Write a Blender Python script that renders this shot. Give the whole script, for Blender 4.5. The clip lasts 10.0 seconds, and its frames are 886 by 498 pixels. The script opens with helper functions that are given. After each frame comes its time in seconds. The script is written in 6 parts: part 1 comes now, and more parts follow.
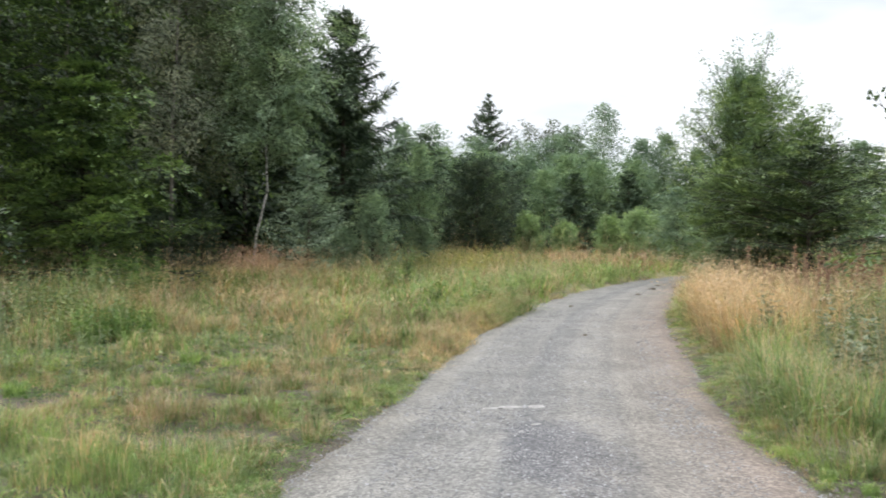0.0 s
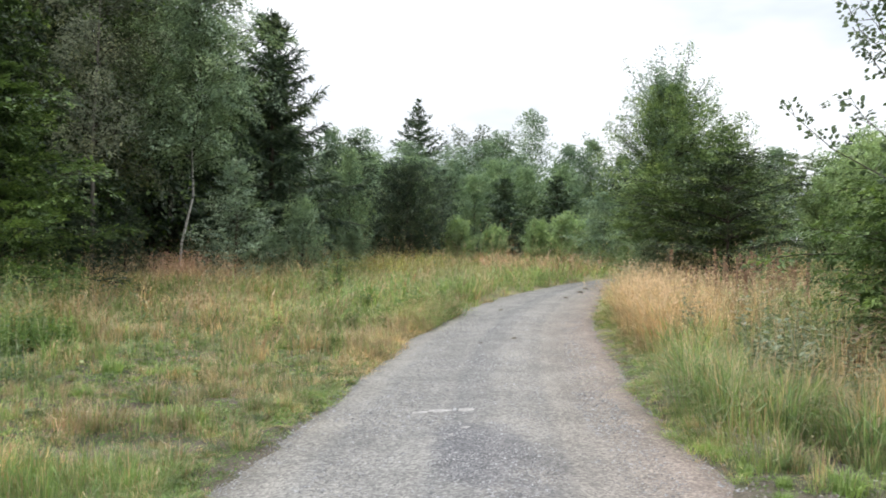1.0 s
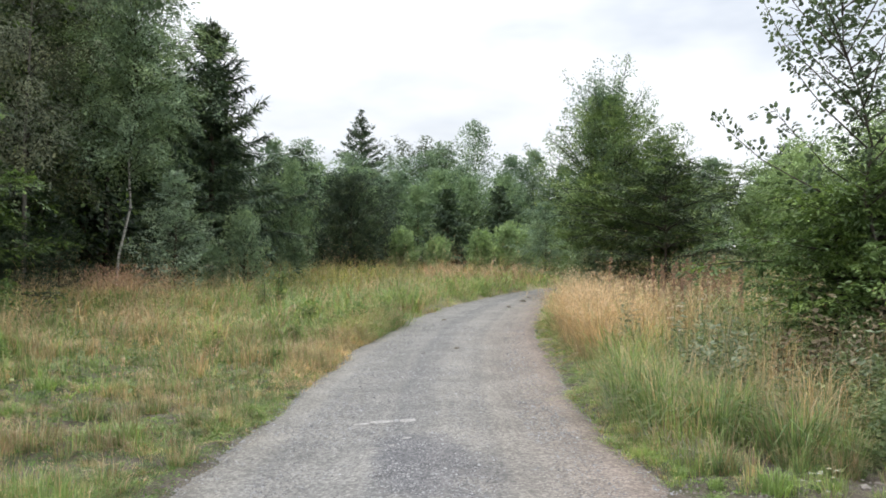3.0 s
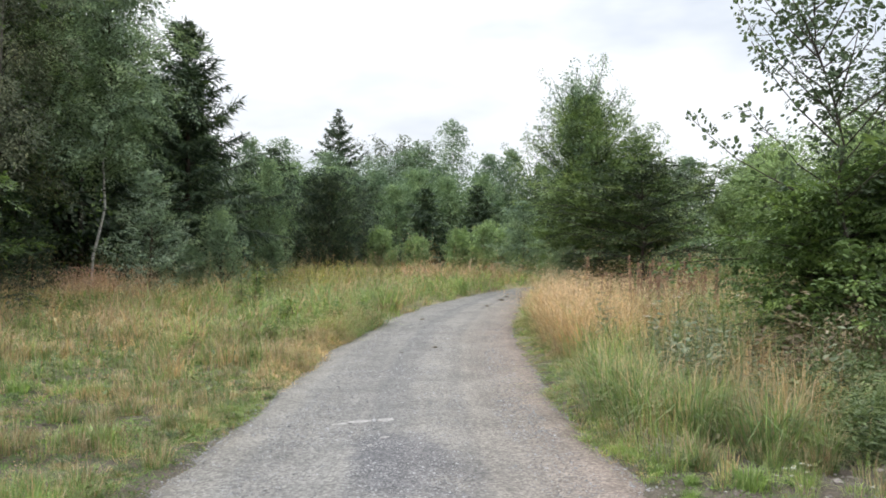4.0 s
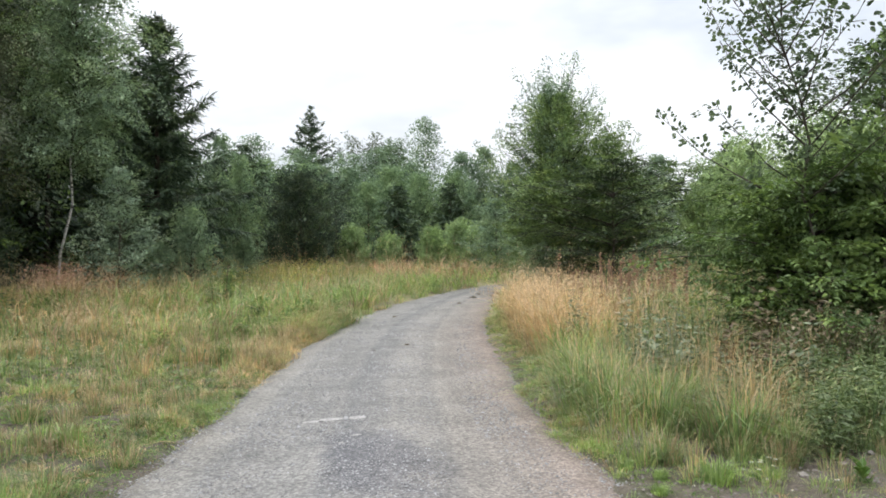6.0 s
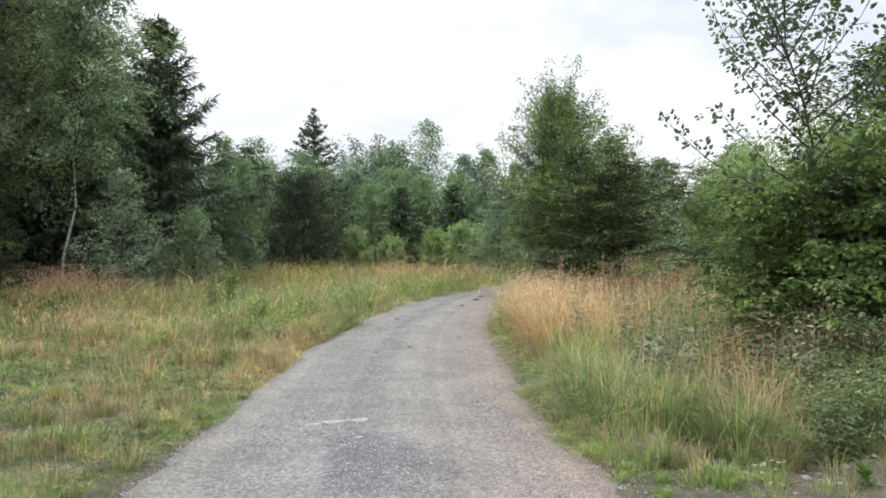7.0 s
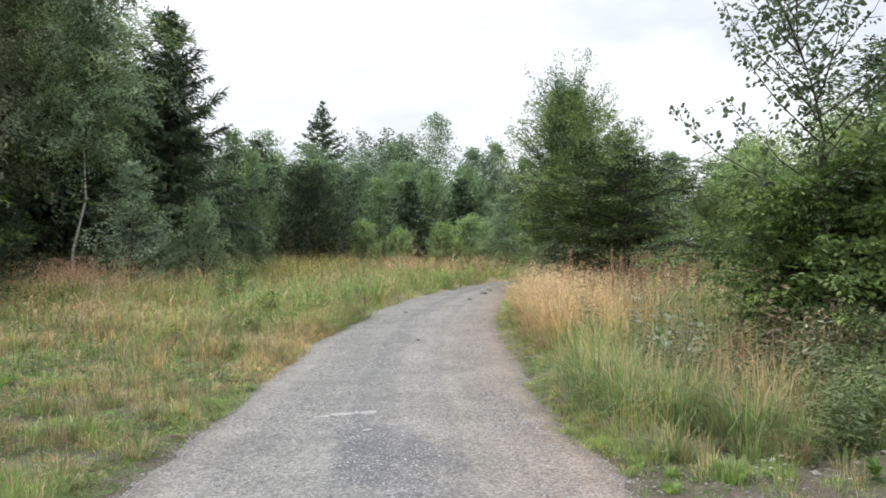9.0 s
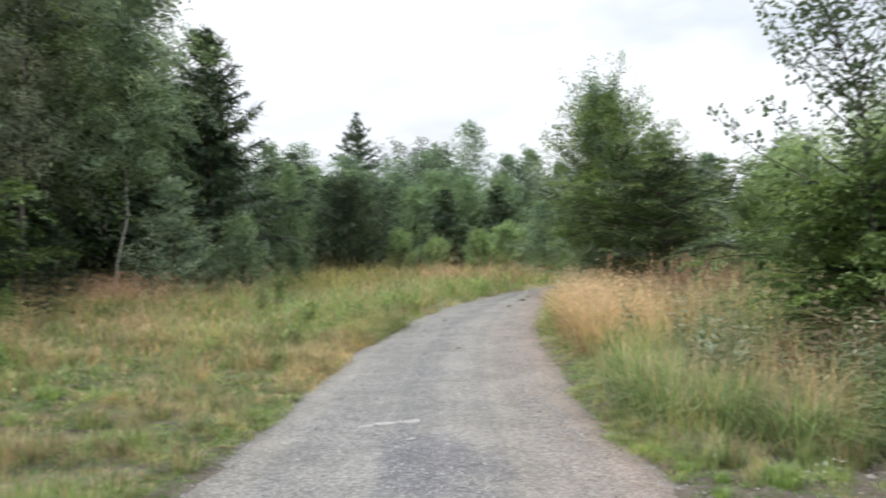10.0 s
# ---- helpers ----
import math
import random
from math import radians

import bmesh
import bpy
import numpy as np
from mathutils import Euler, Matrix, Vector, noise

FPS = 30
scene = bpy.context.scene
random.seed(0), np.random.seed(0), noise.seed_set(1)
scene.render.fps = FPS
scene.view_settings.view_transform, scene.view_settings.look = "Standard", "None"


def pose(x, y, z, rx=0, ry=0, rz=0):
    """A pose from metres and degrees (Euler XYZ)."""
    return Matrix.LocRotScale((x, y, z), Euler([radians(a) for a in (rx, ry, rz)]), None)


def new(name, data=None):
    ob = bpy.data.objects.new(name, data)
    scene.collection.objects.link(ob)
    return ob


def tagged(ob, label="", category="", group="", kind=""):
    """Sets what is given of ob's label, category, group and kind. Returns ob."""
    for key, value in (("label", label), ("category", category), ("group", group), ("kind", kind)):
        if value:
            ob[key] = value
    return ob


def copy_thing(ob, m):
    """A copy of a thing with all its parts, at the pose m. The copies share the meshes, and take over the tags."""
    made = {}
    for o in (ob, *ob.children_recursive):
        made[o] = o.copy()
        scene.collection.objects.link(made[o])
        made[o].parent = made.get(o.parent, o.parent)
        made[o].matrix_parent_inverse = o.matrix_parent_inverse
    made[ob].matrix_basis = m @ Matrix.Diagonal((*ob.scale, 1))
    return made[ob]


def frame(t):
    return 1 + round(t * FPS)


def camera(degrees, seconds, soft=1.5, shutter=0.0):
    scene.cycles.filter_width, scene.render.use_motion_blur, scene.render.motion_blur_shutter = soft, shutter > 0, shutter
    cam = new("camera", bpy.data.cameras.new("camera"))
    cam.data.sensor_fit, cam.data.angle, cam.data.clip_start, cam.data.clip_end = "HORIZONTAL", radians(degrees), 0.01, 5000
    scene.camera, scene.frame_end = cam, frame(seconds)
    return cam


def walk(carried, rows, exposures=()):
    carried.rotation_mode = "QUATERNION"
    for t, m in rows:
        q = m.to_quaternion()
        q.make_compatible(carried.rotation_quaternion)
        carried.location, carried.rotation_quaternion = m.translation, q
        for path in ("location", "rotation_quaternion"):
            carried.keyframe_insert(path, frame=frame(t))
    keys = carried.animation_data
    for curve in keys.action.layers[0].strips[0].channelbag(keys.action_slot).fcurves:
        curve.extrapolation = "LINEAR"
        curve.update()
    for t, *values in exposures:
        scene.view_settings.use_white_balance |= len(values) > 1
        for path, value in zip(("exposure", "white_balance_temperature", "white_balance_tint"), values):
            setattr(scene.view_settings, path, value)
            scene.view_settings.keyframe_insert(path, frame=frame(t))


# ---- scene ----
cam = camera(56.05, 10.0, soft=1.75, shutter=0.55)
# seconds, metres from the spot (x, y, z), yaw, pitch, roll: a hand-held pan
PATH = [(0.0, -0.059, 0.071, -0.002, -0.168, -0.856, -0.525), (0.5, -0.052, 0.053, -0.003, -3.154, -0.838, -0.573),
        (1.0, -0.046, 0.036, 0.0, -4.918, -0.499, -0.293), (1.5, -0.033, 0.023, 0.004, -6.384, -0.171, -0.344),
        (2.0, -0.019, 0.015, 0.005, -7.795, -0.082, -0.237), (3.5, -0.002, -0.001, 0.003, -9.231, 0.285, 0.405),
        (4.0, 0.004, 0.0, 0.0, -10.21, 0.17, 0.48), (4.5, 0.006, 0.0, -0.001, -10.73, -0.253, 0.517),
        (5.0, 0.008, -0.002, -0.002, -11.192, -0.08, 0.589), (5.5, 0.012, -0.004, -0.002, -12.145, -0.091, 0.565),
        (7.0, 0.012, -0.006, -0.003, -11.913, 0.148, 0.438), (7.5, 0.01, -0.006, -0.003, -12.016, 0.111, 0.642),
        (8.0, 0.007, -0.007, -0.003, -11.612, -0.034, -0.689), (8.5, 0.005, -0.003, -0.003, -11.118, -0.138, -0.121),
        (9.0, 0.004, -0.001, -0.004, -11.349, -0.3, 0.194), (9.5, 0.0, 0.002, 0.001, -12.164, -0.372, 1.116),
        (9.6, -0.004, 0.002, 0.0, -11.62, -0.2, 1.2), (9.7, -0.009, 0.003, -0.002, -11.07, 0.0, 1.3),
        (9.8, -0.015, 0.003, -0.003, -10.37, 0.18, 1.4), (9.9, -0.02, 0.004, -0.004, -9.87, 0.23, 1.46), (10.0, -0.026, 0.004, -0.005, -8.859, 0.283, 1.513)]
EYE = 1.6
walk(cam, [(t, pose(x, y, EYE + z, 90 + p, r, a)) for t, x, y, z, a, p, r in PATH], [(0.0, 0.1), (1.5, 0.1), (2.1, -0.04), (3.6, -0.03), (4.5, 0.02), (5.5, 0.04), (10.0, 0.03)])

# ---- light: a bright, thinly overcast summer sky ----
SUN_EL, SUN_AZ = 50, 230
world = bpy.data.worlds.new("sky")
scene.world = world
world.use_nodes = True
wn, wl = world.node_tree.nodes, world.node_tree.links
wn.clear()
w_out, w_bg = wn.new("ShaderNodeOutputWorld"), wn.new("ShaderNodeBackground")
w_sky = wn.new("ShaderNodeTexSky")
w_sky.sky_type, w_sky.sun_disc = "NISHITA", False
w_sky.sun_elevation, w_sky.sun_rotation = radians(SUN_EL), radians(SUN_AZ)
w_coord, w_noise = wn.new("ShaderNodeTexCoord"), wn.new("ShaderNodeTexNoise")
w_map = wn.new("ShaderNodeMapping")
w_map.inputs["Scale"].default_value = (1.2, 1.2, 3.2)
w_noise.inputs["Scale"].default_value, w_noise.inputs["Detail"].default_value = 1.7, 5
w_ramp = wn.new("ShaderNodeValToRGB")
w_ramp.color_ramp.elements[0].position, w_ramp.color_ramp.elements[0].color = 0.39, (0.58, 0.58, 0.58, 1)
w_ramp.color_ramp.elements[1].position, w_ramp.color_ramp.elements[1].color = 0.54, (1, 1, 1, 1)
w_mix = wn.new("ShaderNodeMix")
w_mix.data_type = "RGBA"
w_mix.inputs["B"].default_value = (12.0, 12.35, 12.95, 1)
wl.new(w_coord.outputs["Generated"], w_map.inputs["Vector"])
wl.new(w_map.outputs["Vector"], w_noise.inputs["Vector"])
wl.new(w_noise.outputs["Fac"], w_ramp.inputs["Fac"])
wl.new(w_ramp.outputs["Color"], w_mix.inputs["Factor"])
wl.new(w_sky.outputs["Color"], w_mix.inputs["A"])
w_sep, w_up, w_grad = wn.new("ShaderNodeSeparateXYZ"), wn.new("ShaderNodeMapRange"), wn.new("ShaderNodeVectorMath")
wl.new(w_coord.outputs["Generated"], w_sep.inputs["Vector"])
wl.new(w_sep.outputs["Z"], w_up.inputs["Value"])
w_up.inputs["From Min"].default_value, w_up.inputs["From Max"].default_value = 0.0, 1.0
w_up.inputs["To Min"].default_value, w_up.inputs["To Max"].default_value = 0.775, 1.66
w_grad.operation = "SCALE"
wl.new(w_mix.outputs["Result"], w_grad.inputs[0])
wl.new(w_up.outputs["Result"], w_grad.inputs["Scale"])
wl.new(w_grad.outputs["Vector"], w_bg.inputs["Color"])
w_bg.inputs["Strength"].default_value = 0.1
wl.new(w_bg.outputs["Background"], w_out.inputs["Surface"])
sun = new("sun", bpy.data.lights.new("sun", "SUN"))
sun.data.energy, sun.data.angle, sun.data.color = 2.2, radians(15), (1.0, 0.965, 0.915)
sun.matrix_world = pose(0, 0, 30, 90 - SUN_EL, 0, -SUN_AZ + 180)

rng = np.random.default_rng(7)


# ---- materials ----
def nodes_of(name):
    mat = bpy.data.materials.new(name)
    mat.use_nodes = True
    nt = mat.node_tree
    return mat, nt.nodes, nt.links, nt.nodes["Principled BSDF"]


def ramp_of(nodes, stops):
    r = nodes.new("ShaderNodeValToRGB")
    e = r.color_ramp.elements
    while len(e) < len(stops):
        e.new(0.5)
    for el, (p, c) in zip(e, stops):
        el.position, el.color = p, (*c, 1)
    return r


def noise_of(nodes, links, scale, detail=3, coord="Object", rough=0.55):
    tc, n = nodes.new("ShaderNodeTexCoord"), nodes.new("ShaderNodeTexNoise")
    n.inputs["Scale"].default_value, n.inputs["Detail"].default_value = scale, detail
    n.inputs["Roughness"].default_value = rough
    links.new(tc.outputs[coord], n.inputs["Vector"])
    return n


def mix_of(nodes, links, fac, a, b, blend="MIX"):
    m = nodes.new("ShaderNodeMix")
    m.data_type, m.blend_type = "RGBA", blend
    for key, v in (("Factor", fac), ("A", a), ("B", b)):
        if isinstance(v, bpy.types.NodeSocket):
            links.new(v, m.inputs[key])
        elif isinstance(v, tuple):
            m.inputs[key].default_value = (*v, 1)
        else:
            m.inputs[key].default_value = v
    return m.outputs["Result"]


def leaf_mat(name, stops, rough=0.5, through_light=0.2, patch=0.8, spec=0.35):
    """Leaves or blades: colour by the single leaf, drifting over patches, with light coming through."""
    mat, nodes, links, bsdf = nodes_of(name)
    geo = nodes.new("ShaderNodeNewGeometry")
    ramp = ramp_of(nodes, stops)
    calm = nodes.new("ShaderNodeMapRange")
    links.new(geo.outputs["Random Per Island"], calm.inputs["Value"])
    if "grass" in name or "weed" in name:
        links.new(calm.outputs["Result"], ramp.inputs["Fac"])
    else:
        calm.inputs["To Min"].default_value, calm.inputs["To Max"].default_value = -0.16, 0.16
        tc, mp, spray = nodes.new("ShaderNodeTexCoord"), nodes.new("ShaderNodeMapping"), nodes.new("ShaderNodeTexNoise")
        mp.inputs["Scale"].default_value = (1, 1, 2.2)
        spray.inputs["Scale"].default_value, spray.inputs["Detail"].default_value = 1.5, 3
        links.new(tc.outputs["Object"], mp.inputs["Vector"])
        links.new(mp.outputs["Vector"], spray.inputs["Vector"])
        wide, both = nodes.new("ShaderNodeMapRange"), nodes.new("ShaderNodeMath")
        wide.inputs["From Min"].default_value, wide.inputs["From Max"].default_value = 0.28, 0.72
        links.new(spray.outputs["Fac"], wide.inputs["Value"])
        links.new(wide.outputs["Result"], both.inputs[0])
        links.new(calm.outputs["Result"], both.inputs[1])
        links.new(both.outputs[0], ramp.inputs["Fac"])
    n = noise_of(nodes, links, patch, 3)
    tone = ramp_of(nodes, [(0.3, (0.62, 0.66, 0.68)), (0.5, (0.95, 0.96, 0.98)), (0.72, (1.4, 1.3, 1.1))])
    links.new(n.outputs["Fac"], tone.inputs["Fac"])
    col = mix_of(nodes, links, 1.0, ramp.outputs["Color"], tone.outputs["Color"], "MULTIPLY")
    tuft = noise_of(nodes, links, 5.5, 2)
    tone = ramp_of(nodes, [(0.34, (0.66, 0.68, 0.7)), (0.66, (1.36, 1.33, 1.28))])
    links.new(tuft.outputs["Fac"], tone.inputs["Fac"])
    col = mix_of(nodes, links, 1.0, col, tone.outputs["Color"], "MULTIPLY")
    links.new(col, bsdf.inputs["Base Color"])
    bsdf.inputs["Roughness"].default_value = rough
    bsdf.inputs["Specular IOR Level"].default_value = spec
    tr, ms = nodes.new("ShaderNodeBsdfTranslucent"), nodes.new("ShaderNodeMixShader")
    warm = mix_of(nodes, links, 1.0, col, (1.25, 1.3, 0.75), "MULTIPLY")
    links.new(warm, tr.inputs["Color"])
    ms.inputs["Fac"].default_value = through_light
    links.new(bsdf.outputs["BSDF"], ms.inputs[1])
    links.new(tr.outputs["BSDF"], ms.inputs[2])
    links.new(ms.outputs["Shader"], nodes["Material Output"].inputs["Surface"])
    return mat


def bark_mat(name, stops, scale, stretch, bump=0.4):
    mat, nodes, links, bsdf = nodes_of(name)
    tc, mp = nodes.new("ShaderNodeTexCoord"), nodes.new("ShaderNodeMapping")
    mp.inputs["Scale"].default_value = stretch
    links.new(tc.outputs["Object"], mp.inputs["Vector"])
    n = nodes.new("ShaderNodeTexNoise")
    n.inputs["Scale"].default_value, n.inputs["Detail"].default_value = scale, 5
    links.new(mp.outputs["Vector"], n.inputs["Vector"])
    ramp = ramp_of(nodes, stops)
    links.new(n.outputs["Fac"], ramp.inputs["Fac"])
    links.new(ramp.outputs["Color"], bsdf.inputs["Base Color"])
    bsdf.inputs["Roughness"].default_value = 0.85
    bsdf.inputs["Specular IOR Level"].default_value = 0.15
    b = nodes.new("ShaderNodeBump")
    b.inputs["Strength"].default_value, b.inputs["Distance"].default_value = bump, 0.02
    links.new(n.outputs["Fac"], b.inputs["Height"])
    links.new(b.outputs["Normal"], bsdf.inputs["Normal"])
    return mat


BIRCH_BARK = bark_mat("birch_bark", [(0.36, (0.04, 0.035, 0.03)), (0.44, (0.42, 0.4, 0.37)), (0.7, (0.62, 0.6, 0.56))], 5, (1, 1, 5))
BROWN_BARK = bark_mat("brown_bark", [(0.3, (0.035, 0.028, 0.022)), (0.7, (0.13, 0.1, 0.08))], 9, (3, 3, 0.6))
LIMB_BARK = bark_mat("limb_bark", [(0.3, (0.03, 0.026, 0.02)), (0.7, (0.09, 0.08, 0.065))], 9, (3, 3, 0.6))
GREY_BARK = bark_mat("grey_bark", [(0.3, (0.09, 0.085, 0.075)), (0.7, (0.24, 0.22, 0.19))], 7, (2, 2, 0.8))

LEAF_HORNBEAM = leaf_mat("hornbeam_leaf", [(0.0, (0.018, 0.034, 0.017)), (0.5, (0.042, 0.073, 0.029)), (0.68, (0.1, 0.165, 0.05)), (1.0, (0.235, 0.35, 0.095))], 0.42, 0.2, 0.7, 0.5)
# birch green shifted to blue: the haze over the far trees is in the colour
LEAF_BIRCH = leaf_mat("birch_leaf", [(0, (0.151, 0.216, 0.157)), (0.6, (0.221, 0.308, 0.216)), (1, (0.324, 0.416, 0.297))], 0.6, 0.25, 0.6, 0.2)
LEAF_EDGE = leaf_mat("edge_birch_leaf", [(0, (0.19, 0.263, 0.179)), (0.6, (0.269, 0.364, 0.241)), (1, (0.381, 0.482, 0.336))], 0.6, 0.3, 0.8, 0.2)
LEAF_BIRCH_GREEN = leaf_mat("green_birch_leaf", [(0, (0.0825, 0.132, 0.0605)), (0.45, (0.187, 0.27, 0.127)), (0.7, (0.259, 0.352, 0.165)), (1, (0.385, 0.484, 0.231))], 0.55, 0.25, 0.9, 0.25)
LEAF_ALDER = leaf_mat("alder_leaf", [(0.0, (0.05, 0.085, 0.042)), (0.6, (0.08, 0.125, 0.056)), (1.0, (0.12, 0.175, 0.075))], 0.38, 0.2, 0.8, 0.5)
LEAF_DARK = leaf_mat("dark_crown_leaf", [(0, (0.038, 0.06, 0.043)), (0.6, (0.068, 0.1, 0.066)), (1, (0.17, 0.21, 0.12))], 0.6, 0.1, 0.7, 0.2)
# green of the far wood with distance haze mixed in as extra blue
LEAF_FAR_HAZE = leaf_mat("hazy_far_green_leaf", [(0, (0.138, 0.209, 0.127)), (0.6, (0.209, 0.303, 0.176)), (1, (0.314, 0.413, 0.237))], 0.6, 0.25, 0.6, 0.2)
LEAF_WILLOW = leaf_mat("willow_leaf", [(0, (0.19, 0.285, 0.12)), (0.6, (0.275, 0.385, 0.175)), (1, (0.36, 0.46, 0.24))], 0.5)
LEAF_GREY = leaf_mat("grey_birch_leaf", [(0.0, (0.116, 0.132, 0.0935)), (0.6, (0.16, 0.185, 0.127)), (1.0, (0.231, 0.261, 0.176))], 0.65, 0.25, 0.8, 0.15)
LEAF_OAK = leaf_mat("oak_leaf", [(0.0, (0.06, 0.085, 0.05)), (1.0, (0.13, 0.165, 0.095))], 0.5)
NEEDLE_DARK = leaf_mat("dark_spruce_needle", [(0, (0.048, 0.078, 0.052)), (0.6, (0.082, 0.125, 0.074)), (1, (0.15, 0.21, 0.095))], 0.55, 0.08, 0.8, 0.25)
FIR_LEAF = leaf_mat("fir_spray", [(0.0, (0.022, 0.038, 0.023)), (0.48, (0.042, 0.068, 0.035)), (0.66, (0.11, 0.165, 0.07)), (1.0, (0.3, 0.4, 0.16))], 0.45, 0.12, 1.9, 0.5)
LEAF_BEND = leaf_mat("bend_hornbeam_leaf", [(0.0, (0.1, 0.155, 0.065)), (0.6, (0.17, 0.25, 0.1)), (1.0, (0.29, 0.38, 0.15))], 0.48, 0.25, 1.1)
LEAF_HAZEL = leaf_mat("shrub_leaf", [(0.0, (0.07, 0.115, 0.047)), (0.6, (0.14, 0.215, 0.08)), (1.0, (0.28, 0.38, 0.13))], 0.45, 0.35, 1.3, 0.45)
NEEDLE_BLUE = leaf_mat("young_spruce_needle", [(0.0, (0.166, 0.245, 0.175)), (1.0, (0.373, 0.477, 0.337))], 0.55, 0.12)

GRASS_GREEN = leaf_mat("green_grass", [(0, (0.113, 0.181, 0.0716)), (0.5, (0.195, 0.279, 0.115)), (0.85, (0.288, 0.358, 0.171)), (1, (0.409, 0.391, 0.279))], 0.55, 0.35, 0.5)
GRASS_BRIGHT = leaf_mat("fresh_grass", [(0, (0.202, 0.294, 0.1)), (0.7, (0.293, 0.409, 0.147)), (1, (0.404, 0.482, 0.223))], 0.5, 0.4, 0.9)
GRASS_DRY = leaf_mat("dry_grass", [(0, (0.28, 0.2, 0.12)), (0.5, (0.455, 0.335, 0.2)), (0.8, (0.57, 0.45, 0.315)), (1, (0.37, 0.375, 0.19))], 0.65, 0.3, 0.6)
GRASS_GOLD = leaf_mat("golden_grass", [(0, (0.5, 0.315, 0.155)), (0.6, (0.64, 0.455, 0.265)), (1, (0.74, 0.58, 0.42))], 0.65, 0.3, 0.7)
SEED_HEAD = leaf_mat("seed_head", [(0, (0.47, 0.325, 0.205)), (0.6, (0.69, 0.51, 0.34)), (1, (0.82, 0.655, 0.5))], 0.75, 0.25, 0.7)
GRASS_RED = leaf_mat("red_brown_grass", [(0, (0.36, 0.2, 0.14)), (0.6, (0.56, 0.34, 0.24)), (1, (0.74, 0.52, 0.38))], 0.7, 0.2, 0.5)
WEED_LEAF = leaf_mat("weed_leaf", [(0, (0.1, 0.147, 0.07)), (0.6, (0.175, 0.232, 0.115)), (1, (0.275, 0.332, 0.19))], 0.5, 0.3, 1.2)
WEED_BRIGHT = leaf_mat("bright_weed_leaf", [(0, (0.0981, 0.178, 0.0444)), (1, (0.174, 0.275, 0.08))], 0.5, 0.35, 1.2)
WEED_YELLOW = leaf_mat("yellow_flower_top", [(0.0, (0.3, 0.3, 0.1)), (0.5, (0.5, 0.42, 0.13)), (1.0, (0.36, 0.4, 0.13))], 0.6, 0.25, 0.8)
WEED_BROWN = leaf_mat("withered_leaf", [(0.0, (0.11, 0.085, 0.06)), (0.6, (0.25, 0.205, 0.14)), (1.0, (0.38, 0.34, 0.25))], 0.75, 0.2, 1.2)
WEED_GREY = leaf_mat("grey_weed_leaf", [(0, (0.13, 0.165, 0.105)), (0.6, (0.2, 0.24, 0.155)), (1, (0.3, 0.33, 0.23))], 0.6, 0.25, 1.2)
PETAL_WHITE = leaf_mat("white_petal", [(0.0, (0.7, 0.7, 0.66)), (1.0, (0.82, 0.82, 0.8))], 0.6, 0.2)
PETAL_YELLOW = leaf_mat("yellow_floret", [(0.0, (0.6, 0.42, 0.04)), (1.0, (0.75, 0.55, 0.08))], 0.6, 0.1)


